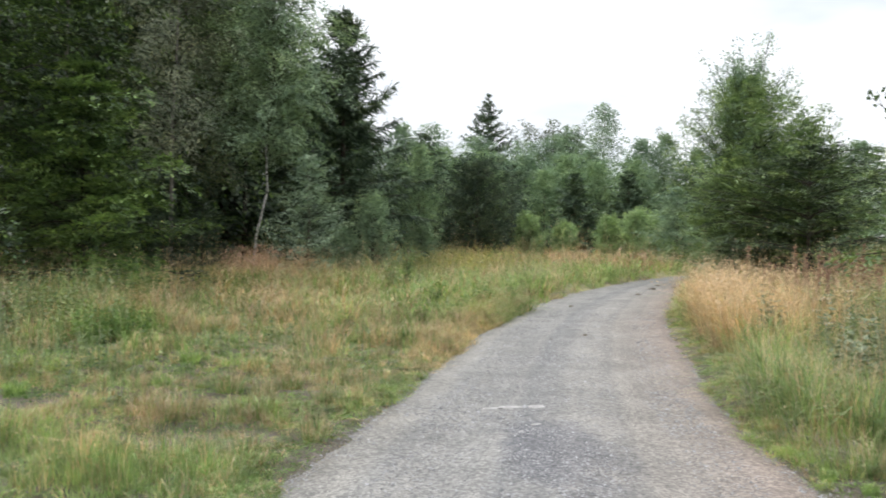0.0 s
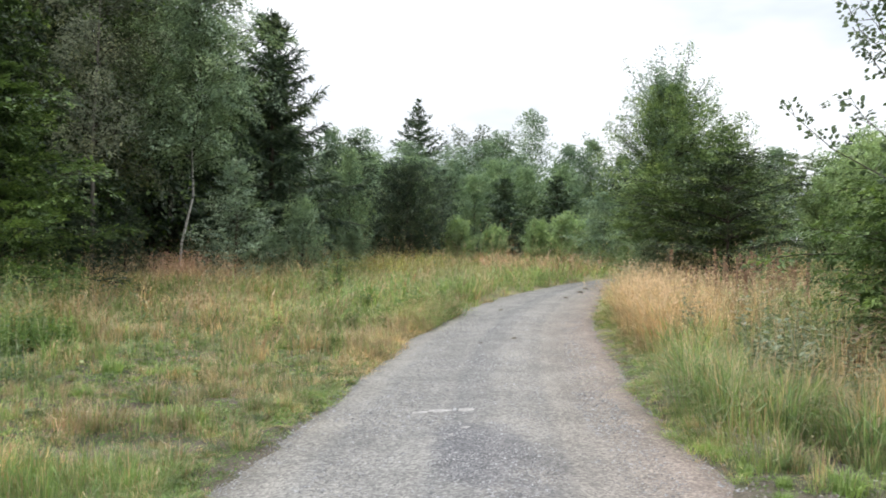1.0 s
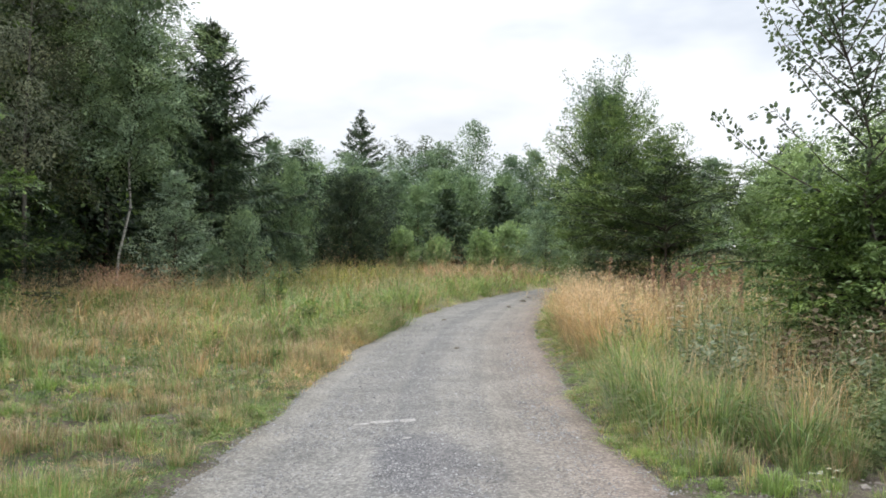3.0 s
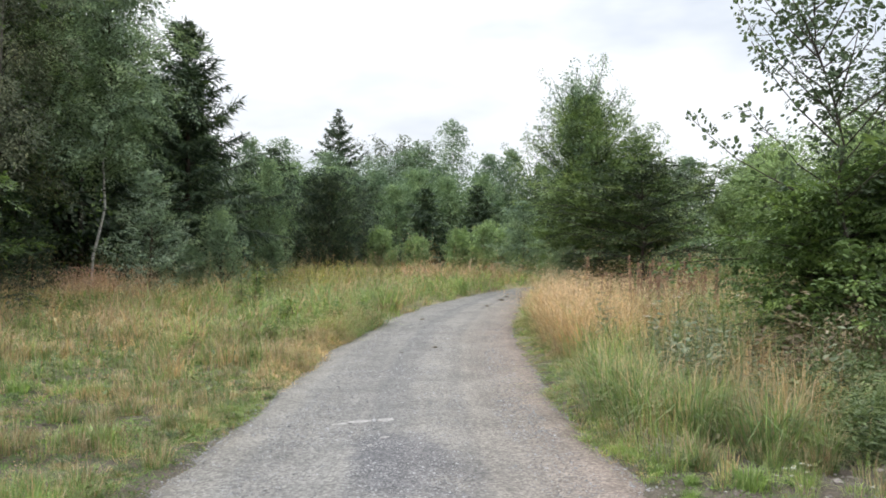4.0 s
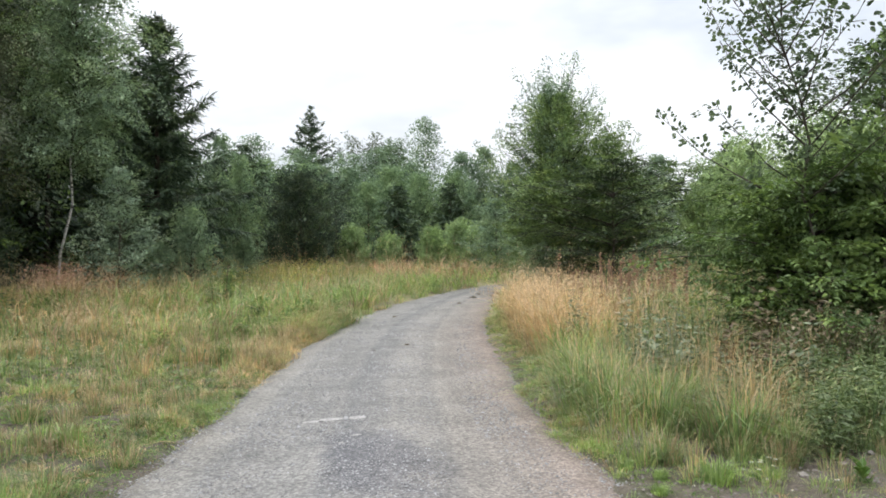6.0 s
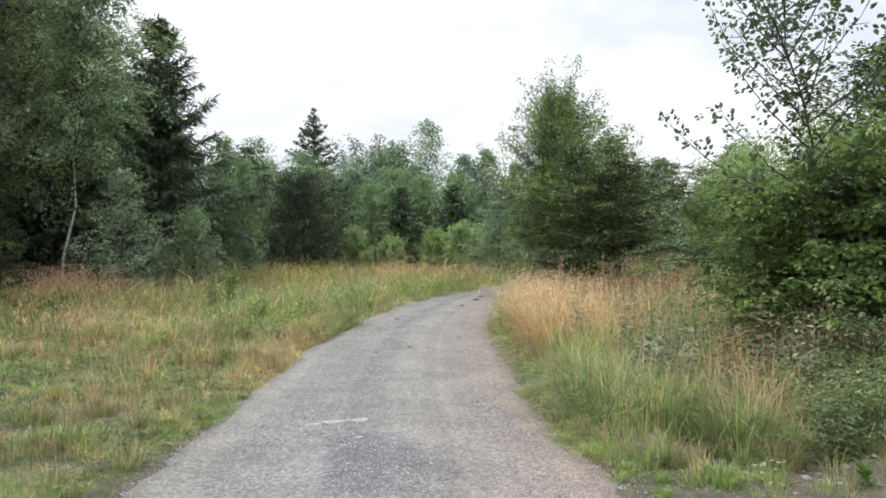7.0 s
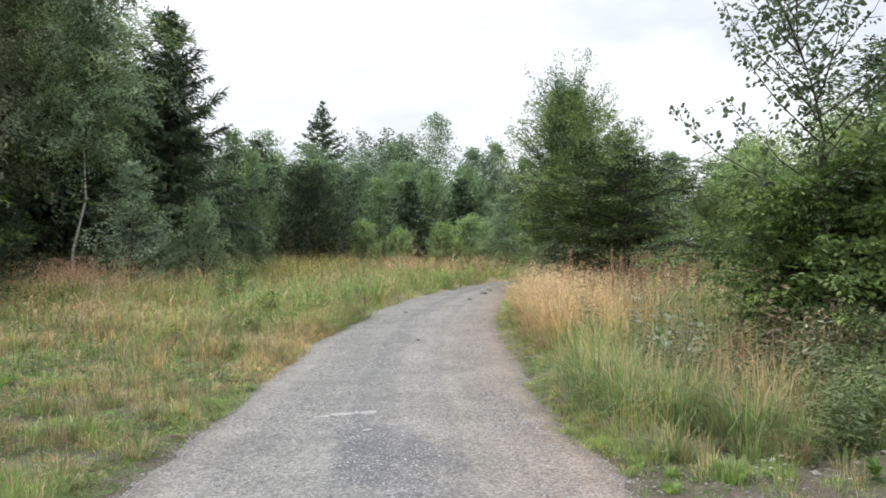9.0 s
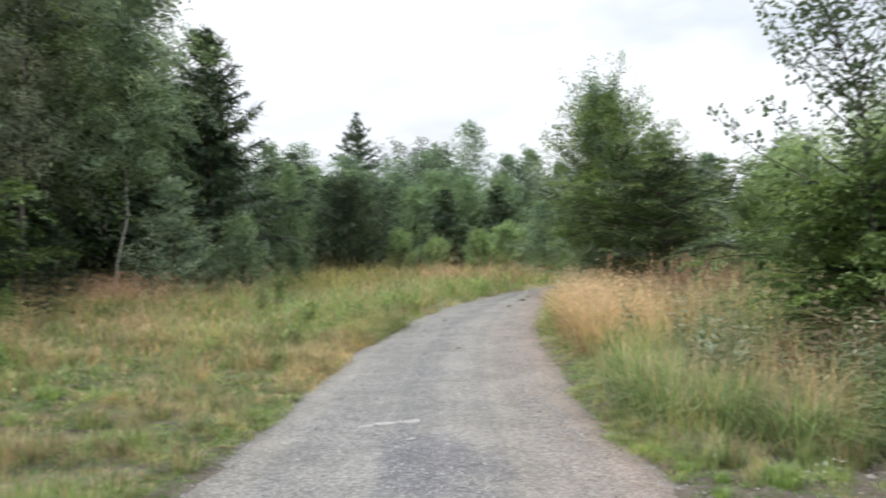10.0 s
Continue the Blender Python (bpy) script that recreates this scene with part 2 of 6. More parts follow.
def road_material():
    mat, nodes, links, bsdf = nodes_of("gravel_road")
    tc = nodes.new("ShaderNodeTexCoord")
    uv = nodes.new("ShaderNodeUVMap")
    sep = nodes.new("ShaderNodeSeparateXYZ")
    links.new(uv.outputs["UV"], sep.inputs["Vector"])
    wob = noise_of(nodes, links, 0.8, 4)
    add = nodes.new("ShaderNodeMath")
    add.operation = "MULTIPLY_ADD"
    links.new(wob.outputs["Fac"], add.inputs[0])
    add.inputs[1].default_value = 0.16
    shift = nodes.new("ShaderNodeMath")
    shift.operation = "SUBTRACT"
    shift.inputs[1].default_value = 0.08
    links.new(sep.outputs["X"], shift.inputs[0])
    links.new(shift.outputs[0], add.inputs[2])
    # across the road: edge gravel, wheel track, pale crown, wheel track, reddish earth
    across = ramp_of(nodes, [(0, (0.21, 0.2, 0.178)), (0.04, (0.243, 0.236, 0.219)), (0.14, (0.244, 0.241, 0.23)), (0.3, (0.238, 0.236, 0.228)), (0.44, (0.208, 0.208, 0.205)), (0.58, (0.263, 0.256, 0.242)), (0.72, (0.252, 0.238, 0.22)), (0.84, (0.26, 0.235, 0.212)), (0.95, (0.268, 0.227, 0.2)), (1, (0.22, 0.184, 0.158))])
    links.new(add.outputs[0], across.inputs["Fac"])
    big = noise_of(nodes, links, 1.3, 5)
    tone = ramp_of(nodes, [(0.3, (0.8, 0.8, 0.8)), (0.7, (1.15, 1.14, 1.12))])
    links.new(big.outputs["Fac"], tone.inputs["Fac"])
    col = mix_of(nodes, links, 1.0, across.outputs["Color"], tone.outputs["Color"], "MULTIPLY")
    # single stones
    vor = nodes.new("ShaderNodeTexVoronoi")
    vor.inputs["Scale"].default_value = 48
    links.new(tc.outputs["Object"], vor.inputs["Vector"])
    stone = ramp_of(nodes, [(0.0, (0.5, 0.5, 0.52)), (0.5, (0.95, 0.94, 0.94)), (1.0, (1.5, 1.48, 1.46))])
    links.new(vor.outputs["Color"], stone.inputs["Fac"])
    col = mix_of(nodes, links, 0.9, col, mix_of(nodes, links, 1.0, col, stone.outputs["Color"], "MULTIPLY"))
    # damp hollow with dark gravel
    damp = nodes.new("ShaderNodeVectorMath")
    damp.operation = "SUBTRACT"
    damp.inputs[1].default_value = (0.8, 6.0, 0)
    links.new(tc.outputs["Object"], damp.inputs[0])
    sc = nodes.new("ShaderNodeVectorMath")
    sc.operation = "MULTIPLY"
    sc.inputs[1].default_value = (1.15, 0.46, 0)
    links.new(damp.outputs[0], sc.inputs[0])
    ln = nodes.new("ShaderNodeVectorMath")
    ln.operation = "LENGTH"
    links.new(sc.outputs[0], ln.inputs[0])
    ragged = noise_of(nodes, links, 2.6, 5)
    ad = nodes.new("ShaderNodeMath")
    ad.operation = "MULTIPLY_ADD"
    links.new(ragged.outputs["Fac"], ad.inputs[0])
    ad.inputs[1].default_value = 0.9
    links.new(ln.outputs["Value"], ad.inputs[2])
    dm = ramp_of(nodes, [(0.75, (0.72, 0.73, 0.79)), (1.2, (1, 1, 1))])
    links.new(ad.outputs[0], dm.inputs["Fac"])
    col = mix_of(nodes, links, 1.0, col, dm.outputs["Color"], "MULTIPLY")
    # faint lines drawn out by wheels
    mp, lines = nodes.new("ShaderNodeMapping"), nodes.new("ShaderNodeTexNoise")
    mp.inputs["Scale"].default_value = (16, 0.35, 1)
    links.new(uv.outputs["UV"], mp.inputs["Vector"])
    links.new(mp.outputs["Vector"], lines.inputs["Vector"])
    lines.inputs["Scale"].default_value, lines.inputs["Detail"].default_value = 1.0, 4
    lr = ramp_of(nodes, [(0.34, (0.9, 0.91, 0.92)), (0.66, (1.1, 1.09, 1.07))])
    links.new(lines.outputs["Fac"], lr.inputs["Fac"])
    col = mix_of(nodes, links, 1.0, col, lr.outputs["Color"], "MULTIPLY")
    # specks of dark and pale grit
    grit = nodes.new("ShaderNodeTexVoronoi")
    grit.inputs["Scale"].default_value = 95
    links.new(tc.outputs["Object"], grit.inputs["Vector"])
    gr = ramp_of(nodes, [(0.0, (0.45, 0.45, 0.47)), (0.22, (0.95, 0.95, 0.95)), (0.8, (1.0, 1.0, 1.0)), (1.0, (1.6, 1.6, 1.62))])
    links.new(grit.outputs["Color"], gr.inputs["Fac"])
    col = mix_of(nodes, links, 0.8, col, mix_of(nodes, links, 1.0, col, gr.outputs["Color"], "MULTIPLY"))
    links.new(col, bsdf.inputs["Base Color"])
    bsdf.inputs["Roughness"].default_value = 0.9
    bsdf.inputs["Specular IOR Level"].default_value = 0.25
    fine = noise_of(nodes, links, 60, 4)
    b1, b2 = nodes.new("ShaderNodeBump"), nodes.new("ShaderNodeBump")
    b1.inputs["Strength"].default_value, b1.inputs["Distance"].default_value = 0.7, 0.012
    b2.inputs["Strength"].default_value, b2.inputs["Distance"].default_value = 0.5, 0.01
    links.new(vor.outputs["Distance"], b1.inputs["Height"])
    links.new(fine.outputs["Fac"], b2.inputs["Height"])
    links.new(b1.outputs["Normal"], b2.inputs["Normal"])
    links.new(b2.outputs["Normal"], bsdf.inputs["Normal"])
    return mat


def soil_material():
    mat, nodes, links, bsdf = nodes_of("mossy_soil")
    a, b, c = noise_of(nodes, links, 0.7, 5), noise_of(nodes, links, 5, 5), noise_of(nodes, links, 40, 4)
    ra = ramp_of(nodes, [(0.35, (0.125, 0.1, 0.083)), (0.5, (0.12, 0.1, 0.076)), (0.65, (0.085, 0.083, 0.045))])
    links.new(a.outputs["Fac"], ra.inputs["Fac"])
    rb = ramp_of(nodes, [(0.38, (0.145, 0.12, 0.104)), (0.5, (0.085, 0.077, 0.048)), (0.62, (0.055, 0.075, 0.025))])
    links.new(b.outputs["Fac"], rb.inputs["Fac"])
    col = mix_of(nodes, links, 0.55, ra.outputs["Color"], rb.outputs["Color"])
    # old straw lies between the grass of the meadow
    straw = noise_of(nodes, links, 0.45, 4)
    tc, sep, far = nodes.new("ShaderNodeTexCoord"), nodes.new("ShaderNodeSeparateXYZ"), nodes.new("ShaderNodeMapRange")
    links.new(tc.outputs["Object"], sep.inputs["Vector"])
    links.new(sep.outputs["Y"], far.inputs["Value"])
    far.inputs["From Min"].default_value, far.inputs["From Max"].default_value = 10.0, 17.0
    sr = ramp_of(nodes, [(0.3, (0.3, 0.3, 0.3)), (0.6, (0.9, 0.9, 0.9))])
    links.new(straw.outputs["Fac"], sr.inputs["Fac"])
    mm = nodes.new("ShaderNodeMath")
    mm.operation = "MULTIPLY"
    links.new(far.outputs["Result"], mm.inputs[0])
    links.new(sr.outputs["Color"], mm.inputs[1])
    col = mix_of(nodes, links, mm.outputs[0], col, (0.3, 0.27, 0.14))
    rc = ramp_of(nodes, [(0.35, (0.65, 0.65, 0.65)), (0.65, (1.35, 1.35, 1.35))])
    links.new(c.outputs["Fac"], rc.inputs["Fac"])
    col = mix_of(nodes, links, 1.0, col, rc.outputs["Color"], "MULTIPLY")
    links.new(col, bsdf.inputs["Base Color"])
    bsdf.inputs["Roughness"].default_value = 0.95
    bp = nodes.new("ShaderNodeBump")
    bp.inputs["Strength"].default_value, bp.inputs["Distance"].default_value = 0.8, 0.03
    links.new(c.outputs["Fac"], bp.inputs["Height"])
    links.new(bp.outputs["Normal"], bsdf.inputs["Normal"])
    return mat


def stone_material(name, lo, hi):
    mat, nodes, links, bsdf = nodes_of(name)
    geo = nodes.new("ShaderNodeNewGeometry")
    r = ramp_of(nodes, [(0.0, lo), (1.0, hi)])
    links.new(geo.outputs["Random Per Island"], r.inputs["Fac"])
    n = noise_of(nodes, links, 30, 4)
    t = ramp_of(nodes, [(0.3, (0.75, 0.75, 0.75)), (0.7, (1.2, 1.2, 1.2))])
    links.new(n.outputs["Fac"], t.inputs["Fac"])
    links.new(mix_of(nodes, links, 1.0, r.outputs["Color"], t.outputs["Color"], "MULTIPLY"), bsdf.inputs["Base Color"])
    bsdf.inputs["Roughness"].default_value = 0.9
    return mat


ROAD_MAT, SOIL_MAT = road_material(), soil_material()
GRAVEL_MAT = stone_material("gravel_stone", (0.12, 0.12, 0.125), (0.38, 0.38, 0.385))
SLAB_MAT = stone_material("pale_stone", (0.28, 0.275, 0.27), (0.34, 0.33, 0.32))
EARTH_STONE = stone_material("earth_stone", (0.1, 0.088, 0.08), (0.25, 0.225, 0.21))


# ---- geometry helpers ----
class Buf:
    """Collects triangles of one mesh."""

    def __init__(self):
        self.v, self.f, self.n = [], [], 0

    def add(self, verts, faces):
        verts = np.asarray(verts, dtype=np.float32).reshape(-1, 3)
        self.v.append(verts)
        self.f.append(np.asarray(faces, dtype=np.int32).reshape(-1, 3) + self.n)
        self.n += len(verts)

    def mesh(self, name, mat, smooth=False):
        v, f = np.concatenate(self.v), np.concatenate(self.f)
        me = bpy.data.meshes.new(name)
        me.vertices.add(len(v))
        me.vertices.foreach_set("co", v.ravel())
        me.loops.add(len(f) * 3)
        me.loops.foreach_set("vertex_index", f.ravel())
        me.polygons.add(len(f))
        me.polygons.foreach_set("loop_start", np.arange(0, len(f) * 3, 3, dtype=np.int32))
        me.polygons.foreach_set("loop_total", np.full(len(f), 3, dtype=np.int32))
        me.polygons.foreach_set("use_smooth", np.full(len(f), smooth))
        me.update(calc_edges=True)
        me.materials.append(mat)
        return me


def unit(a):
    return a / np.maximum(np.linalg.norm(a, axis=-1, keepdims=True), 1e-9)


def tube(buf, pts, radii, sides=5):
    pts = np.asarray(pts, dtype=float)
    d = unit(np.gradient(pts, axis=0))
    ref = np.where(np.abs(d[:, 2:3]) > 0.9, np.array([[1.0, 0, 0]]), np.array([[0, 0, 1.0]]))
    a = unit(np.cross(d, ref))
    b = np.cross(d, a)
    ang = np.arange(sides) * 2 * np.pi / sides
    ring = a[:, None] * np.cos(ang)[None, :, None] + b[:, None] * np.sin(ang)[None, :, None]
    v = pts[:, None] + ring * np.asarray(radii)[:, None, None]
    k = len(pts)
    i, j = np.meshgrid(np.arange(k - 1), np.arange(sides), indexing="ij")
    p, q = (i * sides + j).ravel(), (i * sides + (j + 1) % sides).ravel()
    buf.add(v, np.concatenate([np.stack([p, q, p + sides], 1), np.stack([q, q + sides, p + sides], 1)]))


def leaves(buf, pos, axis, up, length, width, fold=0.18):
    """Folded leaf blades: two triangles each, hinged on the midrib."""
    axis = unit(axis)
    side = unit(np.cross(axis, up))
    nrm = np.cross(side, axis)
    length, width = np.asarray(length)[:, None], np.asarray(width)[:, None]
    mid = pos + axis * length * 0.45 + nrm * width * fold
    tip = pos + axis * length
    v = np.stack([pos, mid + side * width / 2, tip, mid - side * width / 2], 1)
    o = np.arange(len(pos))[:, None] * 4
    buf.add(v, np.concatenate([o + [0, 1, 2], o + [0, 2, 3]]))


def round_leaves(buf, pos, axis, up, length, width, fold=0.16):
    """Oval leaf blades of four triangles, hinged on the midrib, the tip bent down."""
    axis = unit(axis)
    side = unit(np.cross(axis, up))
    nrm = np.cross(side, axis)
    length, width = np.asarray(length)[:, None], np.asarray(width)[:, None]
    a, b = pos + axis * length * 0.28 + nrm * width * fold, pos + axis * length * 0.68 + nrm * width * fold * 0.7
    tip = pos + axis * length - nrm * length * 0.12
    v = np.stack([pos, a + side * width * 0.46, b + side * width * 0.4, tip, b - side * width * 0.4, a - side * width * 0.46], 1)
    o = np.arange(len(pos))[:, None] * 6
    buf.add(v, np.concatenate([o + [0, 1, 2], o + [0, 2, 3], o + [0, 3, 4], o + [0, 4, 5]]))


def blades(buf, root, height, width, lean, azim, curl=1.0, two=True):
    """Grass blades: bent, tapering to the tip."""
    n = len(root)
    d = np.stack([np.cos(azim), np.sin(azim), np.zeros(n)], 1)
    turn = azim + np.pi / 2 + rng.uniform(-0.9, 0.9, n)
    s = np.stack([np.cos(turn), np.sin(turn), np.zeros(n)], 1) * (width / 2)[:, None]
    upv = np.array([[0, 0, 1.0]])
    h, l = height[:, None], lean[:, None]
    m = root + d * h * l * 0.35 + upv * h * 0.58
    t = root + d * h * l * (1.0 + 0.5 * curl) + upv * h * np.maximum(0.2, 1 - 0.45 * l * curl)
    o = np.arange(n)[:, None]
    if two:
        v = np.stack([root - s * 0.8, root + s * 0.8, m + s, m - s, t], 1)
        o = o * 5
        buf.add(v, np.concatenate([o + [0, 1, 2], o + [0, 2, 3], o + [3, 2, 4]]))
    else:
        v = np.stack([root, m + s, m - s, t], 1)
        o = o * 4
        buf.add(v, np.concatenate([o + [0, 1, 2], o + [2, 1, 3]]))


def vnoise(x, y, scale, seed=0):
    """Smooth value noise, 0 to 1."""
    x, y = np.asarray(x) / scale, np.asarray(y) / scale
    xi, yi = np.floor(x), np.floor(y)
    fx, fy = x - xi, y - yi
    fx, fy = fx * fx * (3 - 2 * fx), fy * fy * (3 - 2 * fy)

    def hsh(a, b):
        q = np.sin(a * 127.1 + b * 311.7 + seed * 74.7) * 43758.5453
        return q - np.floor(q)

    top = hsh(xi, yi) * (1 - fx) + hsh(xi + 1, yi) * fx
    low = hsh(xi, yi + 1) * (1 - fx) + hsh(xi + 1, yi + 1) * fx
    return top * (1 - fy) + low * fy


def part(name, me, parent, label=""):
    ob = new(name, me)
    ob.parent = parent
    if label:
        ob["label"] = label
    return ob


# ---- the lie of the land ----
LEFT_EDGE = [(-2.6, -40), (-1.75, 0), (-1.12, 4.6), (-0.82, 6.1), (-0.45, 8.0), (-0.2, 9.6), (0.68, 14.1), (2.85, 21.7), (6.2, 29.0), (9.7, 34.7), (15.5, 39.2), (26, 42), (60, 44)]
RIGHT_EDGE = [(1.3, -40), (1.8, 0), (2.2, 4.6), (2.38, 6.3), (2.62, 7.9), (2.87, 9.3), (3.48, 12.6), (4.35, 16.2), (6.15, 22.4), (8.7, 30.2), (11.6, 34.2), (16.8, 36.9), (26.5, 38.8), (60, 40.8)]


def resample(line, count):
    p = np.array(line, dtype=float)
    for _ in range(2):
        q = np.repeat(p, 2, axis=0)[1:-1]
        r = q.copy()
        r[0::2], r[1::2] = q[0::2] * 0.78 + q[1::2] * 0.22, q[0::2] * 0.22 + q[1::2] * 0.78
        p = np.concatenate([p[:1], r, p[-1:]])
    s = np.r_[0, np.cumsum(np.linalg.norm(np.diff(p, axis=0), axis=1))]
    a = np.linspace(0, 1, count) * s[-1]
    return np.stack([np.interp(a, s, p[:, 0]), np.interp(a, s, p[:, 1])], 1)


EDGE_L, EDGE_R = resample(LEFT_EDGE, 1000), resample(RIGHT_EDGE, 1000)


def edge_x(edge, y):
    k = np.argmax(edge[:, 0] > 14)
    return np.interp(y, edge[:k, 1], edge[:k, 0])


def off_road(x, y):
    """Metres outside the road's edge: to the left of it (negative inside) and to the right of it."""
    xl, xr = edge_x(EDGE_L, y), edge_x(EDGE_R, y)
    slope = 1 / np.sqrt(1 + np.gradient(EDGE_L[:, 0]).mean() ** 2)
    yl = np.interp(x, EDGE_L[:, 0], EDGE_L[:, 1])
    yr = np.interp(x, EDGE_R[:, 0], EDGE_R[:, 1])
    dl = np.where(x > 8.5, np.maximum((y - yl) * 0.8, xl - x), (xl - x) * slope)
    dr = np.where(x > 8.0, np.minimum((yr - y) * 0.85, np.where(y > 34, 99, x - xr)), x - xr)
    return dl, dr


def ground_z(x, y):
    dl, dr = off_road(x, y)
    out = np.maximum(dl, dr)
    k = np.clip(out / 1.2, 0, 1)
    lip = np.clip((out + 0.28) / 0.4, 0, 1)
    rag = lip * (0.075 * (vnoise(x, y, 0.28, 4) - 0.5) + 0.05 * (vnoise(x, y, 0.11, 7) - 0.5)) - 0.05 * (1 - lip) + 0.034 * lip
    z = 0.09 * (vnoise(x, y, 3.1, 1) - 0.5) + 0.05 * (vnoise(x, y, 0.7, 2) - 0.5) + 0.15 * (vnoise(x, y, 14, 3) - 0.5)
    return np.where(out < -0.28, -0.06, z * k + rag)


def build_ground():
    u = np.linspace(-1, 1, 340)
    sx = np.sinh(u * 7.6) / np.sinh(7.6) * 2500 + 0.8
    sy = np.sinh(u * 7.6) / np.sinh(7.6) * 2500 + 8.0
    gx, gy = np.meshgrid(sx, sy, indexing="ij")
    z = np.where(np.hypot(gx, gy) < 90, ground_z(gx, gy), 0)
    n = len(u)
    i, j = np.meshgrid(np.arange(n - 1), np.arange(n - 1), indexing="ij")
    a = (i * n + j).ravel()
    b = Buf()
    b.add(np.stack([gx, gy, z], -1), np.concatenate([np.stack([a, a + n, a + n + 1], 1), np.stack([a, a + n + 1, a + 1], 1)]))
    return tagged(new("ground", b.mesh("ground", SOIL_MAT, True)), "mossy brown soil of a forest clearing, patchily overgrown", "ground", kind="structure")


def road_z(u, x, y):
    return 0.025 + 0.05 * (1 - (2 * u - 1) ** 2) - 0.03 * (np.exp(-((u - 0.3) / 0.09) ** 2) + np.exp(-((u - 0.76) / 0.09) ** 2)) + 0.014 * (vnoise(x, y, 0.8, 5) - 0.5) + 0.012 * (vnoise(x, y, 0.17, 6) - 0.5)


def build_road():
    cols = 56
    u = np.linspace(0, 1, cols)
    s = np.r_[np.linspace(0, 420, 40), np.linspace(421, 700, 620), np.linspace(701, 999, 90)]
    l = np.stack([np.interp(s, np.arange(1000), EDGE_L[:, k]) for k in (0, 1)], 1)
    r = np.stack([np.interp(s, np.arange(1000), EDGE_R[:, k]) for k in (0, 1)], 1)
    wob = (vnoise(l[:, 0] * 0, l[:, 1], 0.45, 8) - 0.5) * 0.22 + (vnoise(l[:, 0] * 0, l[:, 1], 1.9, 9) - 0.5) * 0.2
    wor = (vnoise(r[:, 0] * 0, r[:, 1], 0.4, 10) - 0.5) * 0.18 + (vnoise(r[:, 0] * 0, r[:, 1], 1.7, 11) - 0.5) * 0.16
    wide = np.linalg.norm(r - l, axis=1)[:, None]
    side = (r - l) / wide
    l, r = l - side * 0.25, r + side * 0.25
    l[:, 0] += wob * 0.5
    r[:, 0] += wor * 0.5
    p = l[:, None] * (1 - u)[None, :, None] + r[:, None] * u[None, :, None]
    z = road_z(u[None, :], p[..., 0], p[..., 1])
    z -= 0.06 * np.clip(1 - u / 0.1, 0, 1) + 0.06 * np.clip(1 - (1 - u) / 0.1, 0, 1)
    n = len(s)
    i, j = np.meshgrid(np.arange(n - 1), np.arange(cols - 1), indexing="ij")
    a = (i * cols + j).ravel()
    b = Buf()
    b.add(np.concatenate([p, z[..., None]], -1), np.concatenate([np.stack([a, a + 1, a + cols + 1], 1), np.stack([a, a + cols + 1, a + cols], 1)]))
    me = b.mesh("road", ROAD_MAT, True)
    layer = me.uv_layers.new(name="UVMap")
    idx = np.empty(len(me.loops), dtype=np.int32)
    me.loops.foreach_get("vertex_index", idx)
    uv = np.stack([np.tile(u * 1.156 - 0.078, n)[idx], np.repeat(np.arange(n) / n, cols)[idx]], 1).astype(np.float32)
    layer.data.foreach_set("uv", uv.ravel())
    return tagged(new("road", me), "pale grey gravel track with worn wheel lines, curving away", "road", kind="structure")


build_ground()
build_road()


# ---- trees ----
def spread(n, k=1.0):
    return rng.normal(0, k, (n, 3))


def bough(start, az, elev, length, bend, steps=6, wander=0.06):
    """A limb's line: leaves at an angle, then bends up (+) or droops (-)."""
    t = np.linspace(0, 1, steps)
    e = elev + bend * t
    d = np.stack([np.cos(e) * np.cos(az), np.cos(e) * np.sin(az), np.sin(e)], 1)
    d = d + rng.normal(0, wander, d.shape)
    return start + np.r_[np.zeros((1, 3)), np.cumsum(d[:-1] * length / (steps - 1), axis=0)]


def at_line(pts, t):
    s = np.linspace(0, 1, len(pts))
    return np.stack([np.interp(t, s, pts[:, k]) for k in range(3)], 1)


